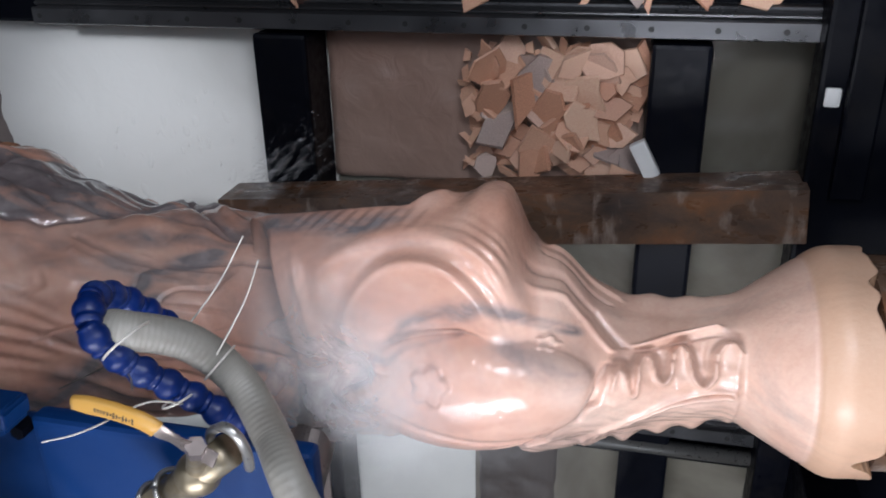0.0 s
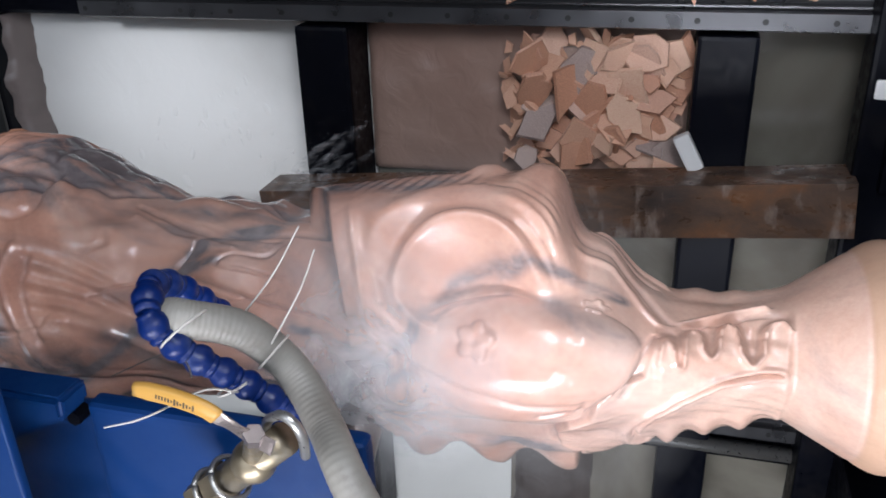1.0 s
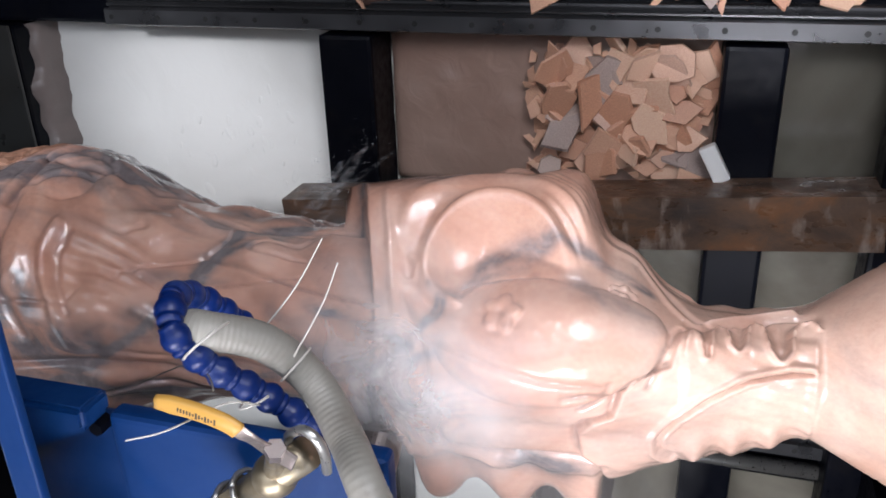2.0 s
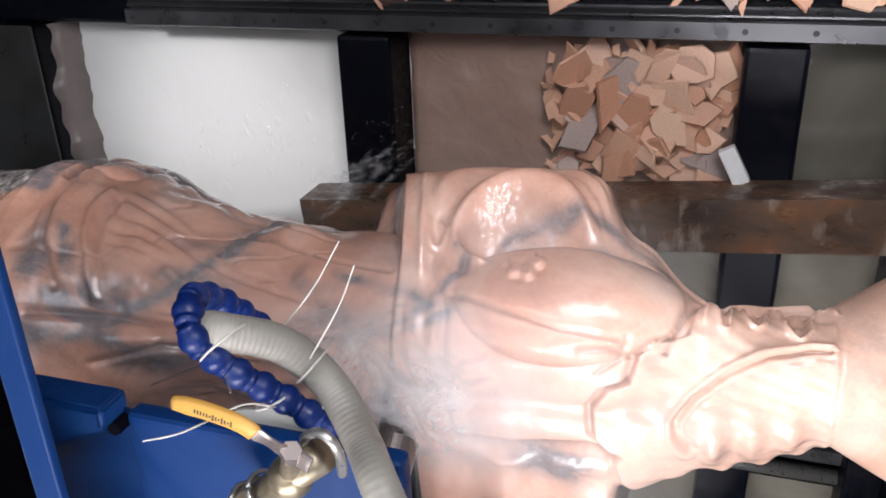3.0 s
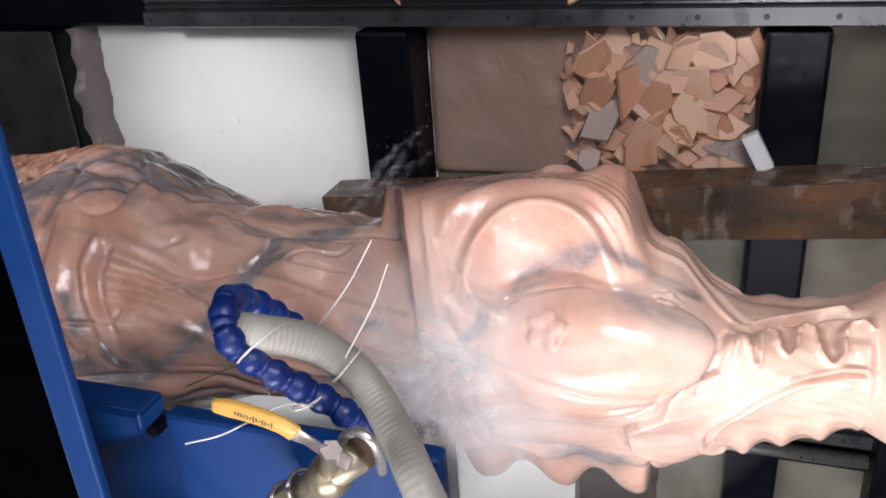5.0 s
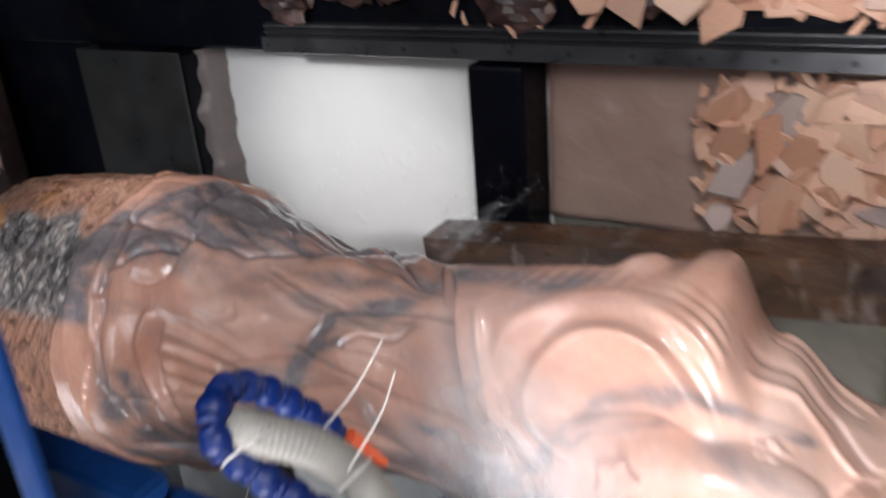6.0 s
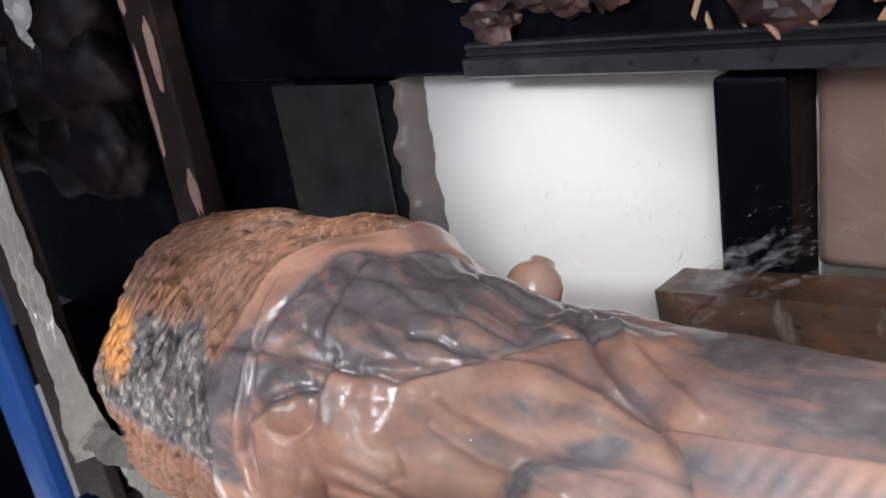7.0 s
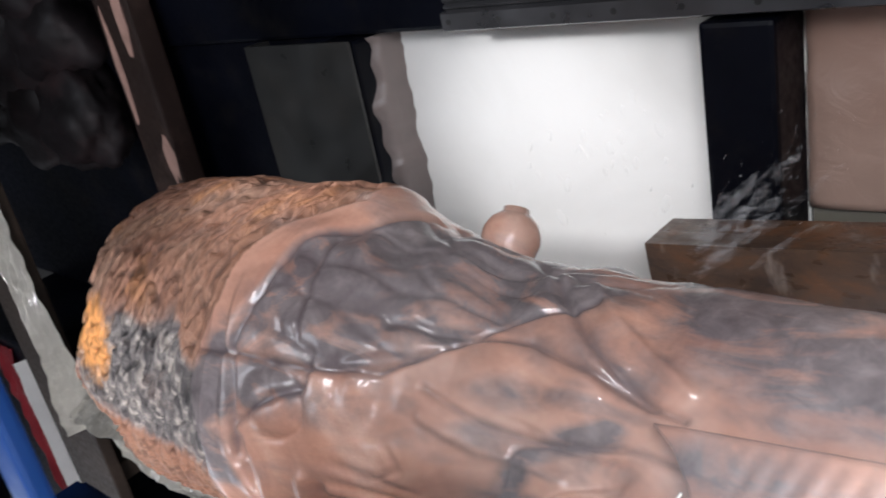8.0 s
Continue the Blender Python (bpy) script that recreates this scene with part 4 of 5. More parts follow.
    # step before the rough end, and the chiselled end itself
    cloud = np.maximum(cloud, 1.0 * smoothstep(15, 21, F + 9 * w2) * (1 - smoothstep(49, 56, F + 6 * w1)) * (1 - smoothstep(-0.20, -0.18, S)) * smoothstep(-0.50, -0.46, S + 0.05 * w2))
    edge = np.interp(F, (-75, -45, -29, -14, -3, 8, 18, 29, 46, 70, 110), (-0.30, -0.165, -0.150, -0.192, -0.211, -0.220, -0.238, -0.242, -0.226, -0.250, -0.262)) + 0.004 * w2 + 0.002 * w3
    rough = 1 - smoothstep(-0.010, 0.004, S - edge)
    R = R + 0.006 * (1 - smoothstep(0.0, 0.010, S - edge - 0.048 + 0.012 * w2)) * 0.5 * (1 - 0.6 * g((F - 20) / 16))
    R = R - 0.008 * g((F - 20) / 14) * smoothstep(-0.262, -0.252, S) * (1 - smoothstep(-0.200, -0.190, S))
    skew = np.radians(F) * 0.2
    n1 = 0.75 * value_noise(S * 135 + skew * 55 + 0.5 * w3, F / 360 * 30, 11, 30) + 0.42 * value_noise(S * 190 + skew * 80, F / 360 * 48, 14, 48)
    n2 = value_noise(S * 230 + skew * 60, F / 360 * 110, 12, 110)
    n3 = value_noise(S * 14, F / 360 * 22, 13, 22)
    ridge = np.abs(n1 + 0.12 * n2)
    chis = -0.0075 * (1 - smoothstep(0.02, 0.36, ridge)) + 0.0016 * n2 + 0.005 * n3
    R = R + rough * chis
    # Gaps between the chisel ridges are painted dark, as shade.
    seam_shade = np.maximum(seam_shade, rough * (1 - smoothstep(0.04, 0.26, ridge)) * (0.62 + 0.38 * cloud))
    R = R - 0.0012 * g((S - 0.716) / 0.002)
    R = R * (1 + 0.004 * value_noise(S * 30, F / 12, 21, 30))
    # ragged ends
    ends = value_noise(F / 18, F * 0 + 3, 31)
    ends2 = value_noise((F + 90) / 360 * 17, F * 0 + 9, 33)
    Sx = S + smoothstep(0.735, 0.785, S) * (-0.014 - 0.004 * ends - 0.003 * ends2 - 0.0025 * value_noise(F / 7, F * 0 + 5, 35) - 0.022 * g((F - 116) / 6) - 0.010 * g((F - 20) / 5)) - smoothstep(-0.40, -0.49, S) * 0.02 * ends2
    ph = np.radians(F)
    X, Y, Z = Sx, R * np.cos(ph), R * np.sin(ph)
    verts = np.stack([X, Y, Z], -1).reshape(-1, 3)
    i, j = np.meshgrid(np.arange(ns - 1), np.arange(na), indexing="ij")
    j2 = (j + 1) % na
    faces = np.stack([i * na + j, i * na + j2, (i + 1) * na + j2, (i + 1) * na + j], -1).reshape(-1, 4)[:, ::-1]
    cloud_of, seam_shade_of = cloud.reshape(-1).tolist(), seam_shade.reshape(-1).tolist()
    verts = [tuple(p) for p in verts.tolist()]
    faces = [tuple(f) for f in faces.tolist()]
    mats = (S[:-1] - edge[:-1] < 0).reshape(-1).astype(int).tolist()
    for ring, flip, s_end in ((0, True, -0.478), (ns - 1, False, 0.772)):
        hub = len(verts)
        verts.append((s_end, 0, 0))
        for k in range(na):
            tri = (ring * na + k, ring * na + (k + 1) % na, hub)
            faces.append(tri if flip else tri[::-1])
            mats.append(1)
    # a knob that stands off the back on a short stem
    nu, nv = 20, 28
    phi = radians(-66)
    out, tan = Vector((0, math.cos(phi), math.sin(phi))), Vector((0, -math.sin(phi), math.cos(phi)))
    first = len(verts)
    prof = [(0.0, 0.110), (0.022, 0.112), (0.019, 0.140), (0.022, 0.150), (0.026, 0.160), (0.030, 0.173), (0.029, 0.184), (0.024, 0.194), (0.017, 0.200), (0.014, 0.202), (0.013, 0.207), (0.0, 0.208)]
    for rad, hgt in prof:
        for kk in range(nv):
            an = 2 * math.pi * kk / nv
            p = Vector((-0.077, 0, 0)) + out * (hgt + 0.008) + (Vector((1, 0, 0)) * math.cos(an) + tan * math.sin(an)) * rad
            verts.append(tuple(p))
    for u in range(len(prof) - 1):
        for kk in range(nv):
            aa, bb = first + u * nv + kk, first + u * nv + (kk + 1) % nv
            faces.append((aa, bb, bb + nv, aa + nv))
            mats.append(0)
    me = bpy.data.meshes.new("stone_statue")
    me.from_pydata(verts, [], faces)
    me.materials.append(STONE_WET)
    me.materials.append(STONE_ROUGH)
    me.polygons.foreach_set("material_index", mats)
    me.polygons.foreach_set("use_smooth", [True] * len(faces))
    for field, values in (("cloud", cloud_of), ("seam_shade", seam_shade_of)):
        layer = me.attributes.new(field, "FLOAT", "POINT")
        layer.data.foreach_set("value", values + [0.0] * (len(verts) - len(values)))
    me.update()
    bm = bmesh.new()
    bm.from_mesh(me)
    bmesh.ops.recalc_face_normals(bm, faces=bm.faces[:])
    bm.to_mesh(me)
    bm.free()
    ob = new("stone_statue", me)
    return tagged(ob, "half-carved wet peach and grey marble statue turning between two chucks", "statue")


def chucks():
    """The discs that hold the stone; they turn with it."""
    tail = base("tail_chuck", "rust-brown disc clamping the sawn end of the stone", "chuck")
    part("disc", rod(bmesh.new(), (0.771, 0, 0), (0.800, 0, 0), 0.105, segs=64), RUST, tail, smooth=False)
    part("hub", rod(bmesh.new(), (0.800, 0, 0), (0.92, 0, 0), 0.045, segs=32), BLACK_STEEL, tail)
    head = base("head_chuck", "dark steel chuck holding the rough end of the stone", "chuck")
    part("disc", rod(bmesh.new(), (-0.55, 0, 0), (-0.470, 0, 0), 0.11, segs=48), BLACK_STEEL, head)
    part("hub", rod(bmesh.new(), (-0.66, 0, 0), (-0.55, 0, 0), 0.06, segs=32), BLACK_STEEL, head)
    return tail, head


def stocks():
    tail = base("tailstock", "dark navy steel tailstock standing on the bed", "tailstock")
    part("base_plate", boxed((0.745, -0.50, -0.0215), (1.35, 0.60, 0.045), 0.006), BLACK_STEEL, tail)
    part("column", boxed((0.90, -0.20, 0.0455), (1.2, 0.16, 0.52), 0.012), BLACK_STEEL, tail)
    part("flange", boxed((0.775, 0.05, 0.0455), (0.815, 0.60, 0.062), 0.004), BLACK_STEEL, tail)
    part("upright", boxed((0.79, -0.47, 0.0455), (0.86, -0.32, 0.30), 0.006), BLACK_STEEL, tail)
    tag_bm = boxed((0.753, 0.163, 0.0452), (0.771, 0.186, 0.0485), 0.003)
    part("sticker", tag_bm, WHITE_SCRAP, tail, "small white rounded sticker")
    head = base("headstock", "dark steel headstock in the shade of the pit's end", "headstock")
    part("housing", boxed((-0.68, -0.18, 0.0305), (-0.60, -0.05, 0.46), 0.02), BLACK_STEEL, head)
    part("foot", boxed((-0.74, -0.26, 0.008), (-0.60, -0.05, 0.030), 0.005), BLACK_STEEL, head)


def gantry():
    g = base("gantry_beam", "blue enamelled gantry beam with black bellows over its slide", "gantry")
    part("edge_bar", boxed((0.126, -0.62, 0.774), (0.148, 1.1, 0.781), 0.002), BLUE_PAINT, g)
    part("back_bar", boxed((-0.10, -0.62, 0.755), (-0.08, 1.1, 0.781), 0.004), BLUE_PAINT, g)
    bm = bmesh.new()
    n = 64
    rows = []
    for i in range(n + 1):
        y = -0.28 + (1.08 + 0.28) * i / n
        z = 0.777 if i % 2 else 0.770
        rows.append([bm.verts.new((x, y, zz)) for x, zz in ((-0.079, 0.757), (-0.06, z), (0.05, z), (0.125 - (0.0 if i % 2 else 0.010), z - 0.001), (0.03, 0.760))])
    for a, b in zip(rows, rows[1:]):
        for k in range(4):
            bm.faces.new((a[k], a[k + 1], b[k + 1], b[k]))
    bmesh.ops.recalc_face_normals(bm, faces=bm.faces[:])
    part("slide_cover", boxed((-0.079, -0.30, 0.752), (0.050, 1.1, 0.7565), 0.001), BELLOWS_RUBBER, g)
    part("bellows", bm, BELLOWS_RUBBER, g, "black pleated rubber bellows")
    for y in (-0.62, 1.0):
        part("column", boxed((-0.10, y, -0.62), (0.02, y + 0.1, 0.7515), 0.01), BLUE_PAINT, g)

    head = base("spindle_head", "blue enamelled spindle head hanging from the gantry", "spindle head")
    part("cover", boxed((0.137, -0.42, 0.682), (0.352, 0.088, 0.70), 0.006, 3), BLUE_PAINT, head)
    part("housing", boxed((0.15, -0.42, 0.56), (0.285, -0.06, 0.6815), 0.010, 3), BLUE_PAINT, head)
    bm = bmesh.new()
    foot = ((-0.11, 0.105), (-0.11, -0.042), (0.136, 0.087), (0.137, 0.105))
    lo, hi = [bm.verts.new((x, y, 0.6905)) for x, y in foot], [bm.verts.new((x, y, 0.722)) for x, y in foot]
    bm.faces.new(hi)
    bm.faces.new(lo[::-1])
    for k in range(4):
        bm.faces.new((lo[k], lo[(k + 1) % 4], hi[(k + 1) % 4], hi[k]))
    bmesh.ops.bevel(bm, geom=bm.edges[:], offset=0.004, segments=3, affect="EDGES")
    bmesh.ops.recalc_face_normals(bm, faces=bm.faces[:])
    part("arm", bm, BLUE_PAINT, head)
    part("link_plate", boxed((0.02, -0.42, 0.672), (0.136, 0.072, 0.690), 0.004), BLUE_PAINT, head)
    part("motor", rod(bmesh.new(), (0.270, -0.045, 0.515), (0.270, -0.075, 0.5595), 0.022, segs=32), TOOL_STEEL, head, smooth=False)
    bm = rod(bmesh.new(), (0.243, -0.024, 0.468), (0.262, -0.036, 0.5005), 0.005, 0.010, 20)
    rod(bm, (0.262, -0.036, 0.500), (0.270, -0.045, 0.5145), 0.014, 0.016, 20)
    part("cutter", bm, TOOL_STEEL, head, "grey tapered carving bit")
    bm = rod(bmesh.new(), (0.128, 0.075, 0.690), (0.128, 0.075, 0.704), 0.006, segs=6)
    part("cap_screw", bm, BLACK_STEEL, head)


def valve():
    v = base("ball_valve", "brass ball valve with a yellow lever on the spindle head", "valve")
    a, b = Vector((0.262, 0.066, 0.733)), Vector((0.317, 0.117, 0.735))
    way = (b - a).normalized()
    bm = rod(bmesh.new(), a + way * 0.004, b - way * 0.004, 0.0112, segs=24)
    bmesh.ops.create_uvsphere(bm, u_segments=24, v_segments=14, radius=0.0150, matrix=Matrix.Translation((a + b) / 2))
    part("body", bm, BRASS, v, smooth=True)
    for c, name in ((a, "hex_nut"), (a - way * 0.018, "hex_nut")):
        part(name, rod(bmesh.new(), c - way * 0.007, c + way * 0.007, 0.0142, segs=6), BRASS, v)
    for c in (a + way * 0.011, a - way * 0.009):
        ring = [c + (way.orthogonal().normalized() * math.cos(q) + way.cross(way.orthogonal().normalized()) * math.sin(q)) * 0.0148 for q in (2 * math.pi * k / 28 for k in range(29))]
        part("hose_clamp", tube(bmesh.new(), ring, 0.0019, 10), CHROME, v, "round chrome wire clamp", True)
    part("u_bolt", tube(bmesh.new(), spline(((0.2996, 0.1097, 0.7280), (0.3051, 0.1276, 0.7380), (0.3196, 0.1407, 0.7460), (0.3291, 0.1371, 0.7480), (0.3312, 0.1228, 0.7440), (0.3273, 0.1039, 0.7360)), 8), 0.0032, 12), CHROME, v, "worn chrome bent bolt beside the lever", True)
    mid = (a + b) / 2
    lean = Vector((0.33, 0.82, 0.45)).normalized()
    part("stem_nut", rod(bmesh.new(), mid + lean * 0.040, mid + lean * 0.050, 0.0066, segs=6), TOOL_STEEL, v)
    part("stem_flange", rod(bmesh.new(), mid + lean * 0.008, mid + lean * 0.040, 0.0075, 0.0058, 24), BRASS, v)
    # lever: a bent strip with a vinyl sleeve
    top = mid + lean * 0.043
    path = spline([top + Vector((0.012, -0.006, 0.0)), top + Vector((-0.004, 0.002, 0)), (0.294, 0.146, 0.766), (0.283, 0.156, 0.769), (0.262, 0.161, 0.769), (0.240, 0.163, 0.769)], 8)

    def strip(points, half, thick):
        bm = bmesh.new()
        rows = []
        for i, q in enumerate(points):
            w = (points[min(i + 1, len(points) - 1)] - points[max(i - 1, 0)]).normalized()
            sd = w.cross(Vector((0, 0, 1))).normalized()
            up = sd.cross(w)
            hw = half(i / (len(points) - 1)) if callable(half) else half
            rows.append([bm.verts.new(q + sd * hw * x + up * thick * z) for x, z in ((-1, 0.4), (-0.7, 1), (0.7, 1), (1, 0.4), (1, -0.4), (0.7, -1), (-0.7, -1), (-1, -0.4))])
        for r, t in zip(rows, rows[1:]):
            for k in range(8):
                bm.faces.new((r[k], r[(k + 1) % 8], t[(k + 1) % 8], t[k]))
        bm.faces.new(rows[0])
        bm.faces.new(rows[-1])
        bmesh.ops.recalc_face_normals(bm, faces=bm.faces[:])
        return bm
    part("lever", strip(path[:26], lambda u: 0.0064 - 0.0012 * u, 0.0012), TOOL_STEEL, v)
    sleeve = part("lever_sleeve", strip(path[19:], lambda u: 0.0060 - 0.0015 * max(0, u - 0.85) / 0.15, 0.0028), LEVER_YELLOW, v, "yellow vinyl lever sleeve with worn dark print", True)
    # worn print that cannot be read
    p0, p1 = path[-6], path[24]
    along = (p1 - p0)
    bm = bmesh.new()
    for k in range(13):
        c = p0 + along * (0.06 + 0.066 * k) + Vector((0, 0, 0.0026))
        u = along.normalized()
        sd = u.cross(Vector((0, 0, 1))).normalized()
        hw, hh = (0.0006, 0.0021 - 0.0007 * (k % 3)) if k > 4 else (0.0005, 0.0013)
        q = [bm.verts.new(c + u * x * hw + sd * y * hh + Vector((0, 0, z))) for z in (0, 0.0005) for x, y in ((-1, -1), (1, -1), (1, 1), (-1, 1))]
        bm.faces.new(q[4:])
        for m in range(4):
            bm.faces.new((q[m], q[(m + 1) % 4], q[4 + (m + 1) % 4], q[4 + m]))
    part("print_bars", bm, INK, sleeve)


def hoses():
    h = base("coolant_hose", "ribbed grey coolant hose tied to a blue link pipe", "hose")
    pts = spline([(0.220, 0.170, 0.700), (0.234, 0.170, 0.700), (0.263, 0.153, 0.680), (0.289, 0.119, 0.668), (0.320, 0.093, 0.690), (0.348, 0.078, 0.722), (0.385, 0.02, 0.745), (0.40, -0.10, 0.75), (0.40, -0.35, 0.74)], 64)
    part("ribbed_pipe", tube(bmesh.new(), pts, lambda u: 0.0130 + 0.00011 * math.sin(u * 2 * math.pi * 88), 20), HOSE_GREY, h, smooth=True)
    # link pipe: beads in a bow
    bow = spline([(0.306, 0.078, 0.684), (0.287, 0.097, 0.684), (0.266, 0.119, 0.692), (0.246, 0.140, 0.704), (0.233, 0.155, 0.711), (0.221, 0.173, 0.716), (0.213, 0.187, 0.706), (0.206, 0.186, 0.686), (0.206, 0.172, 0.664), (0.212, 0.152, 0.646), (0.222, 0.128, 0.630), (0.230, 0.113, 0.620)], 10)
    pipe = base("link_pipe", "blue jointed plastic coolant pipe with a red nozzle", "pipe")
    total = [0.0]
    for p, q in zip(bow, bow[1:]):
        total.append(total[-1] + (q - p).length)
    step = 0.0190
    k, made = 0, 0
    while made * step < total[-1]:
        while k < len(total) - 2 and total[k + 1] < made * step:
            k += 1
        f = (made * step - total[k]) / max(total[k + 1] - total[k], 1e-6)
        c = bow[k].lerp(bow[k + 1], f)
        w = (bow[k + 1] - bow[k]).normalized()
        bm = bmesh.new()
        w = (bow[min(k + 3, len(bow) - 1)] - bow[max(k - 2, 0)]).normalized()
        prof = ((-0.0115, 0.0076), (-0.0098, 0.0084), (-0.0080, 0.0086), (-0.0074, 0.0076), (-0.0060, 0.0088), (-0.0025, 0.0104), (0.0005, 0.0106), (0.0035, 0.0098), (0.0060, 0.0082), (0.0080, 0.0076), (0.0098, 0.0074))
        u = w.orthogonal().normalized()
        x = w.cross(u)
        rows = [[bm.verts.new(c + w * a + (u * math.cos(an) + x * math.sin(an)) * r) for an in (2 * math.pi * m / 20 for m in range(20))] for a, r in prof]
        for lo, hi in zip(rows, rows[1:]):
            for m in range(20):
                bm.faces.new((lo[m], lo[(m + 1) % 20], hi[(m + 1) % 20], hi[m]))
        bm.faces.new(rows[0])
        bm.faces.new(rows[-1])
        bmesh.ops.recalc_face_normals(bm, faces=bm.faces[:])
        part("link", bm, LINK_BLUE, pipe, smooth=True)
        made += 1
    w = (bow[-1] - bow[-3]).normalized()
    bm = rod(bmesh.new(), bow[-1] + w * 0.004, bow[-1] + w * 0.018, 0.0085, 0.0075, 18)
    rod(bm, bow[-1] + w * 0.018, bow[-1] + w * 0.042, 0.0062, 0.0032, 18)
    part("nozzle", bm, NOZZLE_RED, pipe, "red plastic nozzle")

    def tie(name, loop_at, loop_way, loop_r, tail, label):
        t = base(name, label, "cable tie", "cable ties on the hose")
        wv = Vector(loop_way).normalized()
        u = wv.orthogonal().normalized()
        x = wv.cross(u)
        ring = [Vector(loop_at) + (u * math.cos(2 * math.pi * i / 24) + x * math.sin(2 * math.pi * i / 24)) * loop_r for i in range(25)]
        part("loop", tube(bmesh.new(), ring, 0.0009, 6), TIE_WHITE, t, smooth=True)
        part("tail", tube(bmesh.new(), spline(tail, 8), lambda f: 0.0008 - 0.0003 * f, 6), TIE_WHITE, t, smooth=True)
    tie("cable_tie", (0.279, 0.134, 0.672), (0.75, -0.65, 0.0), 0.0146, [(0.279, 0.139, 0.682), (0.3012, 0.1810, 0.6680), (0.3151, 0.2131, 0.6680)], "white nylon cable tie round the grey hose")
    tie("cable_tie", (0.236, 0.166, 0.706), (0.5, -0.5, 0.1), 0.0185, [(0.247, 0.152, 0.676), (0.2530, 0.1541, 0.6680), (0.2801, 0.1884, 0.6620), (0.2996, 0.2227, 0.6550)], "white nylon cable tie joining hose and blue pipe")
    tie("cable_tie", (0.260, 0.119, 0.697), (0.4, -0.8, 0.1), 0.0118, [(0.268, 0.122, 0.706), (0.262, 0.142, 0.735), (0.247, 0.147, 0.774), (0.227, 0.145, 0.786)], "white nylon cable tie with a long loose tail")
    wire = base("thin_wire", "thin grey wires sticking out from under the blue pipe", "wire")
    part("strand", tube(bmesh.new(), spline([(0.225, 0.140, 0.690), (0.1706, 0.1016, 0.6464), (0.0906, 0.0473, 0.6126)], 6), 0.0006, 6), WIRE_GREY, wire)
    part("strand", tube(bmesh.new(), spline([(0.2313, 0.1436, 0.7071), (0.248, 0.152, 0.726), (0.266, 0.162, 0.750)], 6), 0.0006, 6), WIRE_GREY, wire)


def flake_mesh(seed, thick):
    rng = random.Random(seed)
    n = rng.randint(4, 7)
    bm = bmesh.new()
    angs = sorted(2 * math.pi * (k + rng.uniform(-0.3, 0.3)) / n for k in range(n))
    rad = [rng.uniform(0.6, 1.15) for _ in range(n)]
    top, bot, midr = [], [], []
    for an, r in zip(angs, rad):
        x, y = math.cos(an) * r, math.sin(an) * r * rng.uniform(0.55, 0.9)
        top.append(bm.verts.new((x * 0.96, y * 0.96, thick * rng.uniform(0.7, 1.2))))
        midr.append(bm.verts.new((x * 1.02, y * 1.02, thick * rng.uniform(-0.1, 0.3))))
        bot.append(bm.verts.new((x * 0.93, y * 0.93, -thick * rng.uniform(0.6, 1.0))))
    bm.faces.new(top)
    bm.faces.new(bot[::-1])
    for a, b in ((midr, top), (bot, midr)):
        for k in range(n):
            bm.faces.new((a[k], a[(k + 1) % n], b[(k + 1) % n], b[k]))
    bmesh.ops.recalc_face_normals(bm, faces=bm.faces[:])
    me = bpy.data.meshes.new("stone_flake")
    bm.to_mesh(me)
    bm.free()
    me.materials.append(FLAKE)
    return me


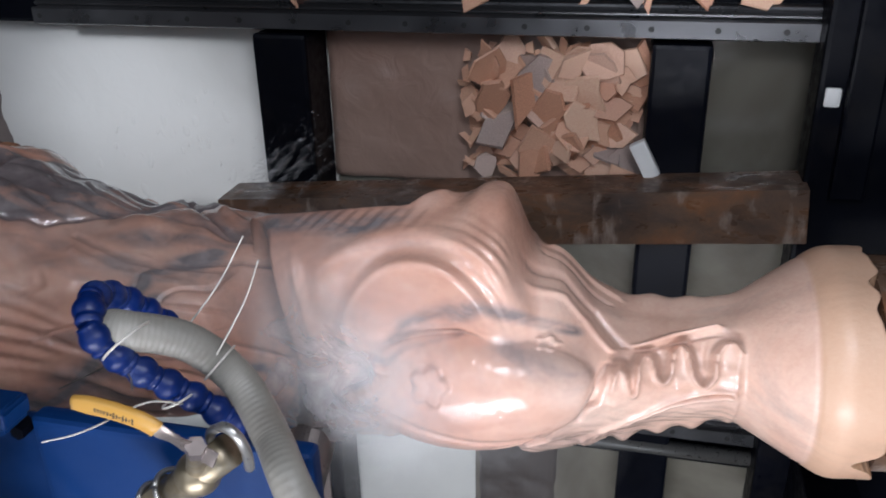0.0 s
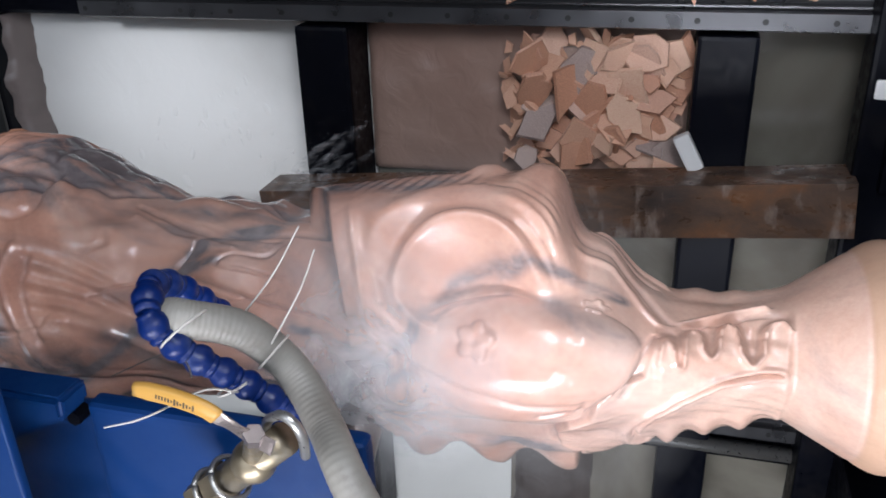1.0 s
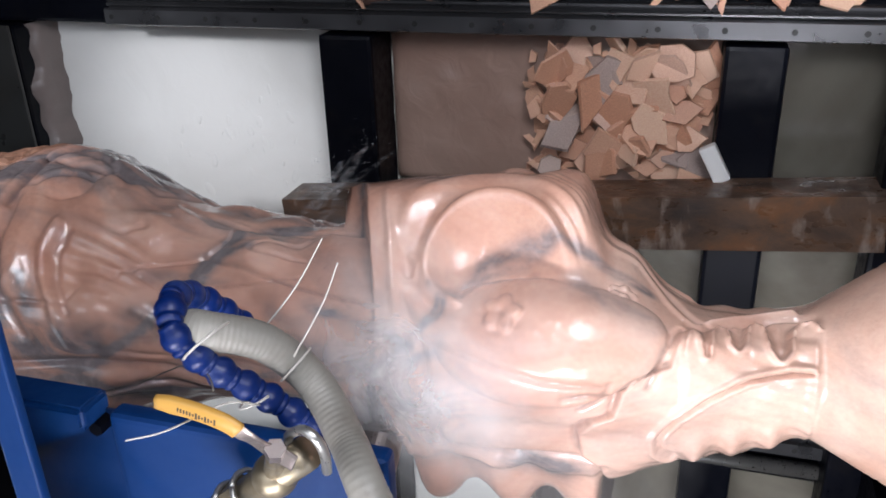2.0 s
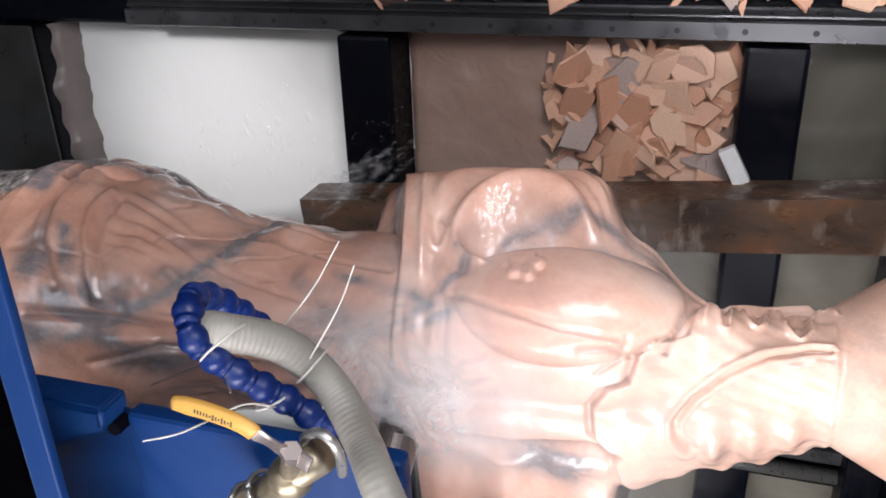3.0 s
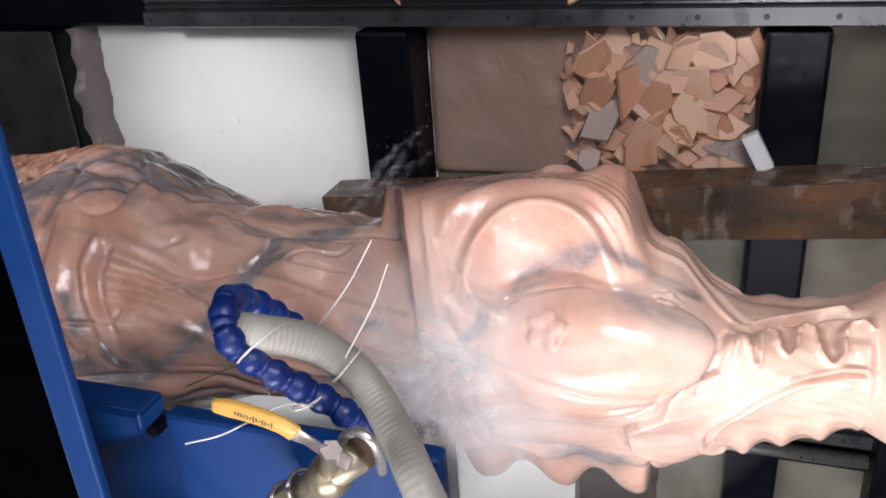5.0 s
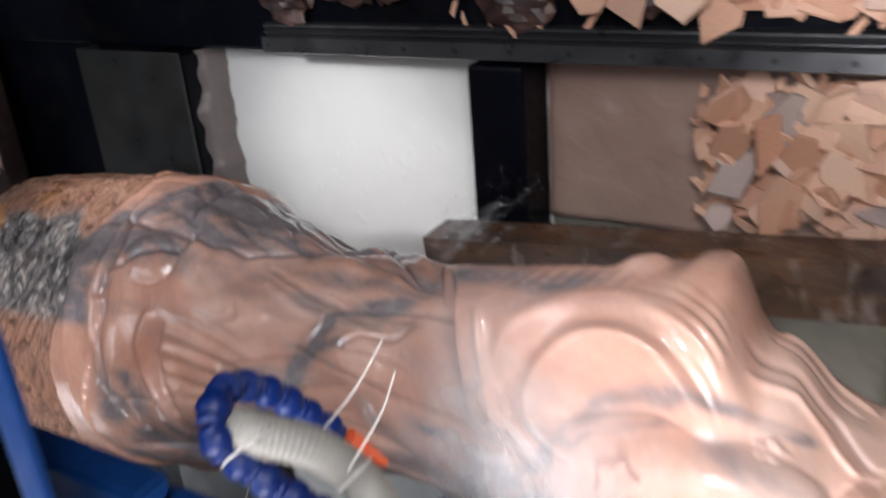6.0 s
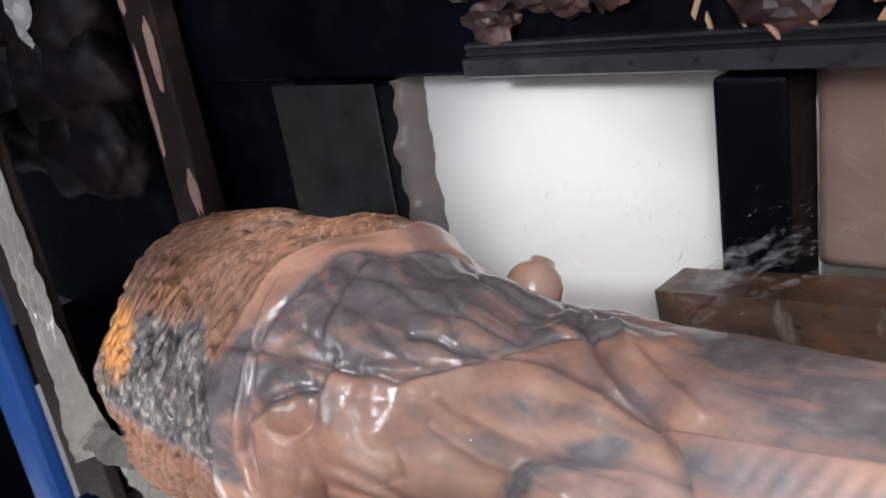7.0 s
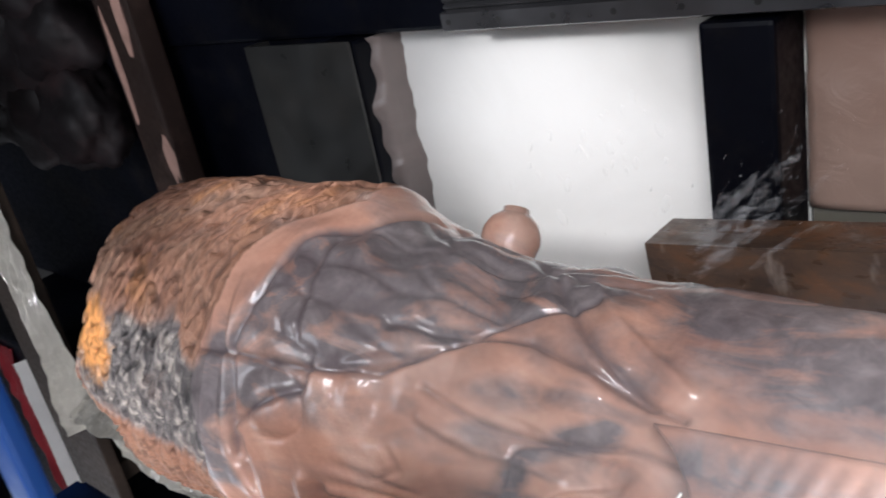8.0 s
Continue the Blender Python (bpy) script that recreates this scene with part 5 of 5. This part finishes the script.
def flakes():
    rng = random.Random(5)
    shapes = [flake_mesh(k, rng.uniform(0.06, 0.15)) for k in range(22)]

    def place(x, y, z, size, tilt, label, group):
        ob = new("stone_flake", rng.choice(shapes))
        ob.matrix_world = Matrix.Translation((x, y, z)) @ Euler((radians(rng.uniform(-tilt, tilt)), radians(rng.uniform(-tilt, tilt)), rng.uniform(0, 6.28))).to_matrix().to_4x4() @ Matrix.Scale(size, 4)
        tagged(ob, label, "stone flake", group)
    for k in range(80):
        lay = k / 80
        x = rng.uniform(0.30, 0.535)
        y = rng.uniform(0.030, 0.205)
        if x < 0.33 and rng.random() < 0.6:
            continue
        place(x, y, -0.076 + 0.042 * lay + 0.012 * (x - 0.3) / 0.23, rng.uniform(0.020, 0.042), 18 + 34 * rng.random(), "flat broken flake of peach marble on the silt heap", "flakes heaped in the pit")
    for k in range(24):
        place(rng.uniform(0.325, 0.515), rng.uniform(0.045, 0.198), -0.032 + 0.020 * k / 24, rng.uniform(0.028, 0.050), 34, "large flat flake of peach marble on top of the heap", "flakes heaped in the pit")
    for k in range(105):
        lay = k / 105
        x = 0.13 + 0.62 * rng.random() ** 0.9
        y = rng.uniform(0.292, 0.47)
        place(x, y, -0.012 + 0.045 * lay * min(1, (y - 0.27) / 0.08), rng.uniform(0.024, 0.050), 12 + 14 * rng.random(), "broken slab of peach marble lying beside the guide rail", "flakes along the rail")
    for k in range(16):
        bm = bmesh.new()
        bmesh.ops.create_icosphere(bm, subdivisions=3, radius=1)
        sx, sy, sz = rng.uniform(0.025, 0.05), rng.uniform(0.02, 0.035), rng.uniform(0.012, 0.022)
        for vert in bm.verts:
            p = vert.co.copy()
            d = 1 + 0.55 * noise.noise(p * 1.5 + Vector((k * 7, 3, 0))) + 0.40 * abs(noise.noise(p * 3.2 + Vector((0, k * 5, 1))))
            vert.co = Vector((p.x * sx, p.y * sy, max(p.z, -0.5) * sz)) * d
        ob = tagged(obj("stone_lump", bm, SHADED_LUMP), "wet lump of stone waste beside the rail's end, shade put into its brown", "stone", "stone waste on the ledge")
        ob.location = (-0.34 + 0.040 * k + rng.uniform(-0.02, 0.02), rng.uniform(0.285, 0.36), -0.012)
    # splinters, too many to count
    bm = bmesh.new()
    for k in range(270):
        if k < 110:
            c = Vector((rng.uniform(0.29, 0.54), rng.uniform(0.02, 0.21), -0.064 + rng.uniform(0, 0.020)))
        else:
            c = Vector((rng.uniform(-0.02, 0.74), rng.uniform(0.272, 0.46), -0.0135 + rng.uniform(0, 0.01)))
        ln, wd, th = rng.uniform(0.006, 0.022), rng.uniform(0.002, 0.006), rng.uniform(0.001, 0.003)
        m = Matrix.Translation(c) @ Euler((rng.uniform(-0.5, 0.5), rng.uniform(-0.5, 0.5), rng.uniform(0, 6.28))).to_matrix().to_4x4()
        vs = [bm.verts.new(m @ Vector((x * ln * (0.6 if y > 0 else 1), y * wd, z * th))) for x in (-1, 1) for y in (-1, 1) for z in (-1, 1)]
        for q in ((0, 1, 3, 2), (4, 6, 7, 5), (0, 4, 5, 1), (2, 3, 7, 6), (0, 2, 6, 4), (1, 5, 7, 3)):
            bm.faces.new([vs[w] for w in q])
    tagged(obj("stone_splinters", bm, FLAKE), "small peach marble splinters strewn over silt and ledge", "splinters", kind="stuff")
    ob = tagged(obj("pale_offcut", boxed((-0.026, -0.011, -0.008), (0.026, 0.011, 0.008), 0.003), WHITE_SCRAP), "small pale sawn offcut resting on a cross beam", "offcut")
    ob.matrix_world = pose(0.552, 0.072, 0.0085, 0, 0, -62)


def left_end():
    """What stands past the rough end of the stone."""
    post = base("brown_frame_bar", "dark brown steel bar with bare pinkish patches", "bar")
    part("bar", boxed((-1.13, -0.30, 0.0), (-1.02, 0.60, 0.05), 0.006), BROWN_STEEL, post)
    rng = random.Random(9)
    for k in range(9):
        bm = bmesh.new()
        bmesh.ops.create_icosphere(bm, subdivisions=4, radius=1)
        sx, sy, sz = rng.uniform(0.10, 0.17), rng.uniform(0.09, 0.15), rng.uniform(0.07, 0.11)
        for vert in bm.verts:
            p = vert.co.copy()
            d = 1 + 0.28 * noise.noise(p * 1.6 + Vector((k * 7, 0, 0))) + 0.14 * abs(noise.noise(p * 4.5 + Vector((0, k * 5, 0)))) + 0.05 * noise.noise(p * 11 + Vector((k, 0, 2)))
            vert.co = Vector((p.x * sx, p.y * sy, p.z * sz)) * d
        ob = tagged(obj("rubble_stone", bm, SHADED_ROCK, True), "wet lump of quarry stone, the shade put into its near-black colour", "stone", "rubble behind the headstock")
        ob.location = (-1.30 - 0.16 * (k % 3) - rng.uniform(0, 0.05), 0.11 + 0.14 * (k // 3) + rng.uniform(0, 0.04), 0.045)
    # Shelf added under the rubble; its black stands in for full shadow.
    tagged(obj("rubble_shelf", boxed((-2.60, -0.4, -0.62), (-1.20, 0.75, -0.02), 0.01), BLACK_STEEL), "added dark shelf under the rubble, standing in for deep shade", "shelf")
    for k, (x, y, dx, dy) in enumerate(((-1.035, 0.035, 0.018, 0.045), (-1.05, 0.30, 0.016, 0.07), (-1.11, 0.20, 0.010, 0.10), (-1.115, 0.42, 0.012, 0.05))):
        bm = bmesh.new()
        ring = [(x + dx * math.cos(a) * (1 + 0.4 * noise.noise((math.cos(a) * 2, math.sin(a) * 2, k * 3.1))), y + dy * math.sin(a) * (1 + 0.4 * noise.noise((math.cos(a) * 2, math.sin(a) * 2, k * 5.7)))) for a in (2 * math.pi * m / 18 for m in range(18))]
        lo, hi = [bm.verts.new((p, q, 0.0498)) for p, q in ring], [bm.verts.new((p, q, 0.0512)) for p, q in ring]
        bm.faces.new(hi)
        for m in range(18):
            bm.faces.new((lo[m], lo[(m + 1) % 18], hi[(m + 1) % 18], hi[m]))
        part("bare_patch", bm, BARE_PRIMER, post, "bare pinkish patch of primer")
    rack = base("side_rack", "brown board on trestle legs past the stone", "rack")
    part("board", boxed((-1.60, -1.15, 0.235), (-1.372, 0.28, 0.265), 0.006), WOOD, rack)
    for y in (-1.1, -0.75):
        part("leg", boxed((-1.55, y, -0.62), (-1.43, y + 0.05, 0.2345), 0.004), WOOD, rack)

    def sheet(rows_of, across, lift, seed, stand=0.0):
        bm = bmesh.new()
        grid = []
        pts = spline([p[:3] for p in rows_of], 8)
        for i, q in enumerate(pts):
            f = i / (len(pts) - 1) * (len(rows_of) - 1)
            w = np.interp(f, range(len(rows_of)), [p[3] for p in rows_of])
            way = (pts[min(i + 1, len(pts) - 1)] - pts[max(i - 1, 0)]).normalized()
            sd = way.cross(Vector((0, 0, 1))).normalized()
            sd = (sd * (1 - stand) + Vector((0, 0, stand))).normalized()
            grid.append([bm.verts.new(q + sd * w * (2 * m / across - 1) + Vector((0, 0, lift * (noise.noise((i * 0.35, m * 0.9, seed)) + 0.7 * abs(noise.noise((i * 0.9, m * 1.7, seed + 4))))))) for m in range(across + 1)])
        for a, b in zip(grid, grid[1:]):
            for m in range(across):
                bm.faces.new((a[m], a[m + 1], b[m + 1], b[m]))
        bmesh.ops.solidify(bm, geom=bm.faces[:], thickness=0.0015)
        return bm
    film = base("plastic_film", "crumpled dusty clear plastic film draped over the board's edge", "plastic film")
    part("strip", sheet(((-1.335, 0.28, 0.285, 0.020), (-1.355, 0.15, 0.287, 0.022), (-1.36, 0.04, 0.288, 0.023), (-1.345, -0.07, 0.29, 0.023), (-1.325, -0.18, 0.295, 0.023), (-1.32, -0.32, 0.29, 0.025), (-1.33, -0.44, 0.285, 0.042), (-1.33, -0.52, 0.28, 0.045)), 8, 0.008, 2.0, 0.72), FILM, film)
    part("fold", sheet(((-1.36, -0.47, 0.288, 0.02), (-1.26, -0.45, 0.293, 0.028), (-1.14, -0.44, 0.295, 0.030), (-1.02, -0.42, 0.28, 0.03)), 6, 0.008, 5.0, 0.6), FILM, film)
    part("hanging_part", sheet(((-1.20, -0.46, 0.285, 0.03), (-1.12, -0.54, 0.27, 0.06), (-1.05, -0.64, 0.22, 0.07), (-1.00, -0.76, 0.15, 0.07)), 8, 0.02, 8.0), FILM, film)
    part("edge_fold", sheet(((-1.36, -0.20, 0.268, 0.012), (-1.365, -0.45, 0.268, 0.012)), 3, 0.004, 3.0), FILM, film)
    scrap = tagged(obj("white_sheet", sheet(((-1.655, -0.44, 0.262, 0.016), (-1.65, -0.60, 0.262, 0.018), (-1.64, -0.80, 0.262, 0.020), (-1.63, -1.10, 0.262, 0.020)), 4, 0.004, 11.0, 0.75), WHITE_SCRAP), "white plastic sheet lying beyond the brown board", "sheet")
    cloth = tagged(obj("red_cloth", sheet(((-1.83, -0.45, 0.236, 0.06), (-1.82, -0.70, 0.236, 0.07), (-1.80, -1.0, 0.236, 0.08)), 8, 0.02, 13.0), RED_CLOTH), "rumpled dark red cloth beside the white sheet", "cloth")
    tagged(obj("far_bench", boxed((-2.1, -1.3, -0.62), (-1.63, -0.42, 0.232), 0.01), BLACK_STEEL), "low dark bench under the cloth and white sheet", "bench")
    tagged(obj("white_scrap", sheet(((-1.37, 0.345, 0.135, 0.022), (-1.34, 0.40, 0.15, 0.05), (-1.31, 0.47, 0.14, 0.065)), 4, 0.01, 17.0), WHITE_SCRAP), "torn white plastic scrap lying on the rubble", "scrap")


def droplet(bm, c, way, ln, wd):
    u = way.orthogonal().normalized()
    x = way.cross(u)
    a, b = bm.verts.new(c - way * ln), bm.verts.new(c + way * ln)
    ring = [bm.verts.new(c + (u * p + x * q) * wd) for p, q in ((1, 0), (0, 1), (-1, 0), (0, -1))]
    for k in range(4):
        bm.faces.new((ring[k], ring[(k + 1) % 4], b))
        bm.faces.new((ring[(k + 1) % 4], ring[k], a))


def spray():
    """Water thrown up by the cutter: drops too many to count, in rigid clouds."""
    rng = random.Random(21)
    clouds = []
    gen = np.random.RandomState(8)
    n = 9000
    wide = np.where(np.arange(n) % 2, 1.0, 0.42)[:, None]
    c = np.stack([gen.normal(0.0, 0.072, n), gen.normal(0.0, 0.052, n), np.abs(gen.normal(0.0, 0.035, n))], -1) * wide + np.array((0.01, 0.0, 0.0))
    size = gen.uniform(0.00016, 0.00042, n)
    corners = np.array([(1, 0, 0), (0, 1, 0), (-1, 0, 0), (0, -1, 0), (0, 0, 1), (0, 0, -1)], float)
    verts = (c[:, None, :] + corners[None] * size[:, None, None]).reshape(-1, 3)
    tris = np.array([(0, 1, 4), (1, 2, 4), (2, 3, 4), (3, 0, 4), (1, 0, 5), (2, 1, 5), (3, 2, 5), (0, 3, 5)])
    faces = (np.arange(n)[:, None, None] * 6 + tris[None]).reshape(-1, 3)
    me = bpy.data.meshes.new("water_mist")
    me.from_pydata(verts.tolist(), [], faces.tolist())
    me.materials.append(SPRAY)
    clouds.append(tagged(new("water_mist", me), "fine white water mist round the cutter", "water mist", kind="stuff"))
    veils = []
    for seed, (wide, high) in enumerate(((0.125, 0.035), (0.085, 0.045), (0.16, 0.02), (0.22, 0.03), (0.20, 0.02))):
        bm = bmesh.new()
        rings, spokes = 14, 40
        rows = [[bm.verts.new((i / rings * math.cos(a), i / rings * math.sin(a), (1 - (i / rings) ** 2) * high / wide + 0.10 * noise.noise((i / rings * math.cos(a) * 2, i / rings * math.sin(a) * 2, seed * 4.0)))) for a in (2 * math.pi * k / spokes for k in range(spokes))] for i in range(1, rings + 1)]
        hub = bm.verts.new((0, 0, high / wide + 0.10 * noise.noise((0, 0, seed * 4.0))))
        for k in range(spokes):
            bm.faces.new((hub, rows[0][k], rows[0][(k + 1) % spokes]))
            for lo, hi in zip(rows, rows[1:]):
                bm.faces.new((lo[k], hi[k], hi[(k + 1) % spokes], lo[(k + 1) % spokes]))
        veil = tagged(obj("mist_veil", bm, VEIL if seed < 3 else HAZE, True), "thin drifting sheet of white water mist at the cutter", "water mist", kind="stuff")
        veil.visible_shadow = False
        veil.scale = (wide, wide, wide)
        veils.append((veil, wide))
    clouds.append(veils)
    for n in range(2):
        bm = bmesh.new()
        for k in range(9):
            start = Vector((rng.gauss(-0.045, 0.02), rng.gauss(-0.045, 0.015), rng.gauss(0, 0.015)))
            way = Vector((0.74 + rng.gauss(0, 0.10), 0.66 + rng.gauss(0, 0.10), rng.gauss(0.10, 0.12))).normalized()
            ln, wd = rng.uniform(0.05, 0.12), rng.uniform(0.004, 0.011)
            side = way.cross(Vector((0.2, -0.5, 0.84))).normalized()
            rows = []
            for i in range(15):
                f = i / 14
                w = wd * (math.sin(math.pi * min(1, f * 0.92 + 0.06)) ** 0.7) * (0.75 + 0.5 * noise.noise((f * 6, k * 3.3, n * 5.0)))
                c = start + way * ln * f + side * 0.006 * noise.noise((f * 4, k * 7.1, n + 2.0))
                rows.append([bm.verts.new(c + side * w * x + Vector((0, 0, 0.002 * (1 - x * x)))) for x in (-1, -0.5, 0, 0.5, 1)])
            for p, q in zip(rows, rows[1:]):
                for m in range(4):
                    bm.faces.new((p[m], p[m + 1], q[m + 1], q[m]))
        for k in range(120):
            f = rng.random()
            way = Vector((0.72 + rng.gauss(0, 0.12), 0.68 + rng.gauss(0, 0.12), rng.gauss(0.05, 0.1))).normalized()
            c = Vector((-0.05, -0.05, 0)).lerp(Vector((0.06, 0.065, 0.02)), f) + Vector((rng.gauss(0, 0.02), rng.gauss(0, 0.012), rng.gauss(0, 0.02)))
            droplet(bm, c, way, rng.uniform(0.0008, 0.004), rng.uniform(0.0003, 0.0007))
        splash = tagged(obj("water_splash", bm, SPLASH, True), "thin torn sheets of water flung off the turning stone", "water splash", kind="stuff")
        splash.visible_shadow = False
        clouds.append(splash)
    return clouds


def motions():
    rows = []
    for t, deg in TURN:
        m = Matrix.Translation(AXIS_AT) @ pose(0, 0, 0, 0, AXIS_DIP, AXIS_YAW) @ pose(0, 0, 0, deg, 0, 0)
        rows.append((t, m))
    for thing in (STATUE, TAIL_CHUCK, HEAD_CHUCK):
        walk(thing, rows)
    mist, veils, splash_a, splash_b = SPRAYS
    for j, (veil, wide) in enumerate(veils):
        at = ((0.300, 0.005, 0.490), (0.285, -0.02, 0.470), (0.275, 0.03, 0.505), (0.10, 0.05, 0.52), (0.38, 0.03, 0.50))[j]
        walk(veil, [(t, pose(at[0] + 0.010 * math.sin(3.1 * t + j), at[1] + 0.010 * math.cos(2.7 * t + j), at[2] + 0.004 * math.sin(4 * t), 8 * math.sin(2 * t + j), -12, 50 * math.sin(1.2 * t + 2 * j))) for t in (k * 0.25 for k in range(33))])
    walk(mist, [(t, pose(0.275 + 0.006 * math.sin(9 * t), -0.03 + 0.006 * math.cos(7 * t), 0.475 + 0.004 * math.sin(11 * t), 0, 0, 14 * math.sin(5 * t))) for t in (k * 0.25 for k in range(33))])
    for thing, ph in ((splash_a, 0.0), (splash_b, 1.7)):
        walk(thing, [(t, pose(0.125 + 0.018 * math.sin(8 * t + ph), 0.100 + 0.018 * math.sin(8 * t + ph + 0.4), 0.20 + 0.012 * math.sin(6 * t + ph), 6 * math.sin(3 * t + ph), 0, 7 * math.sin(4 * t + ph))) for t in (k * 0.2 for k in range(41))])


workshop()
pit()
slurry_ripples()
silt_margin()
bed()
loose_beam()
STATUE = statue()
TAIL_CHUCK, HEAD_CHUCK = chucks()
stocks()
gantry()
valve()
hoses()
flakes()
left_end()
SPRAYS = spray()
motions()
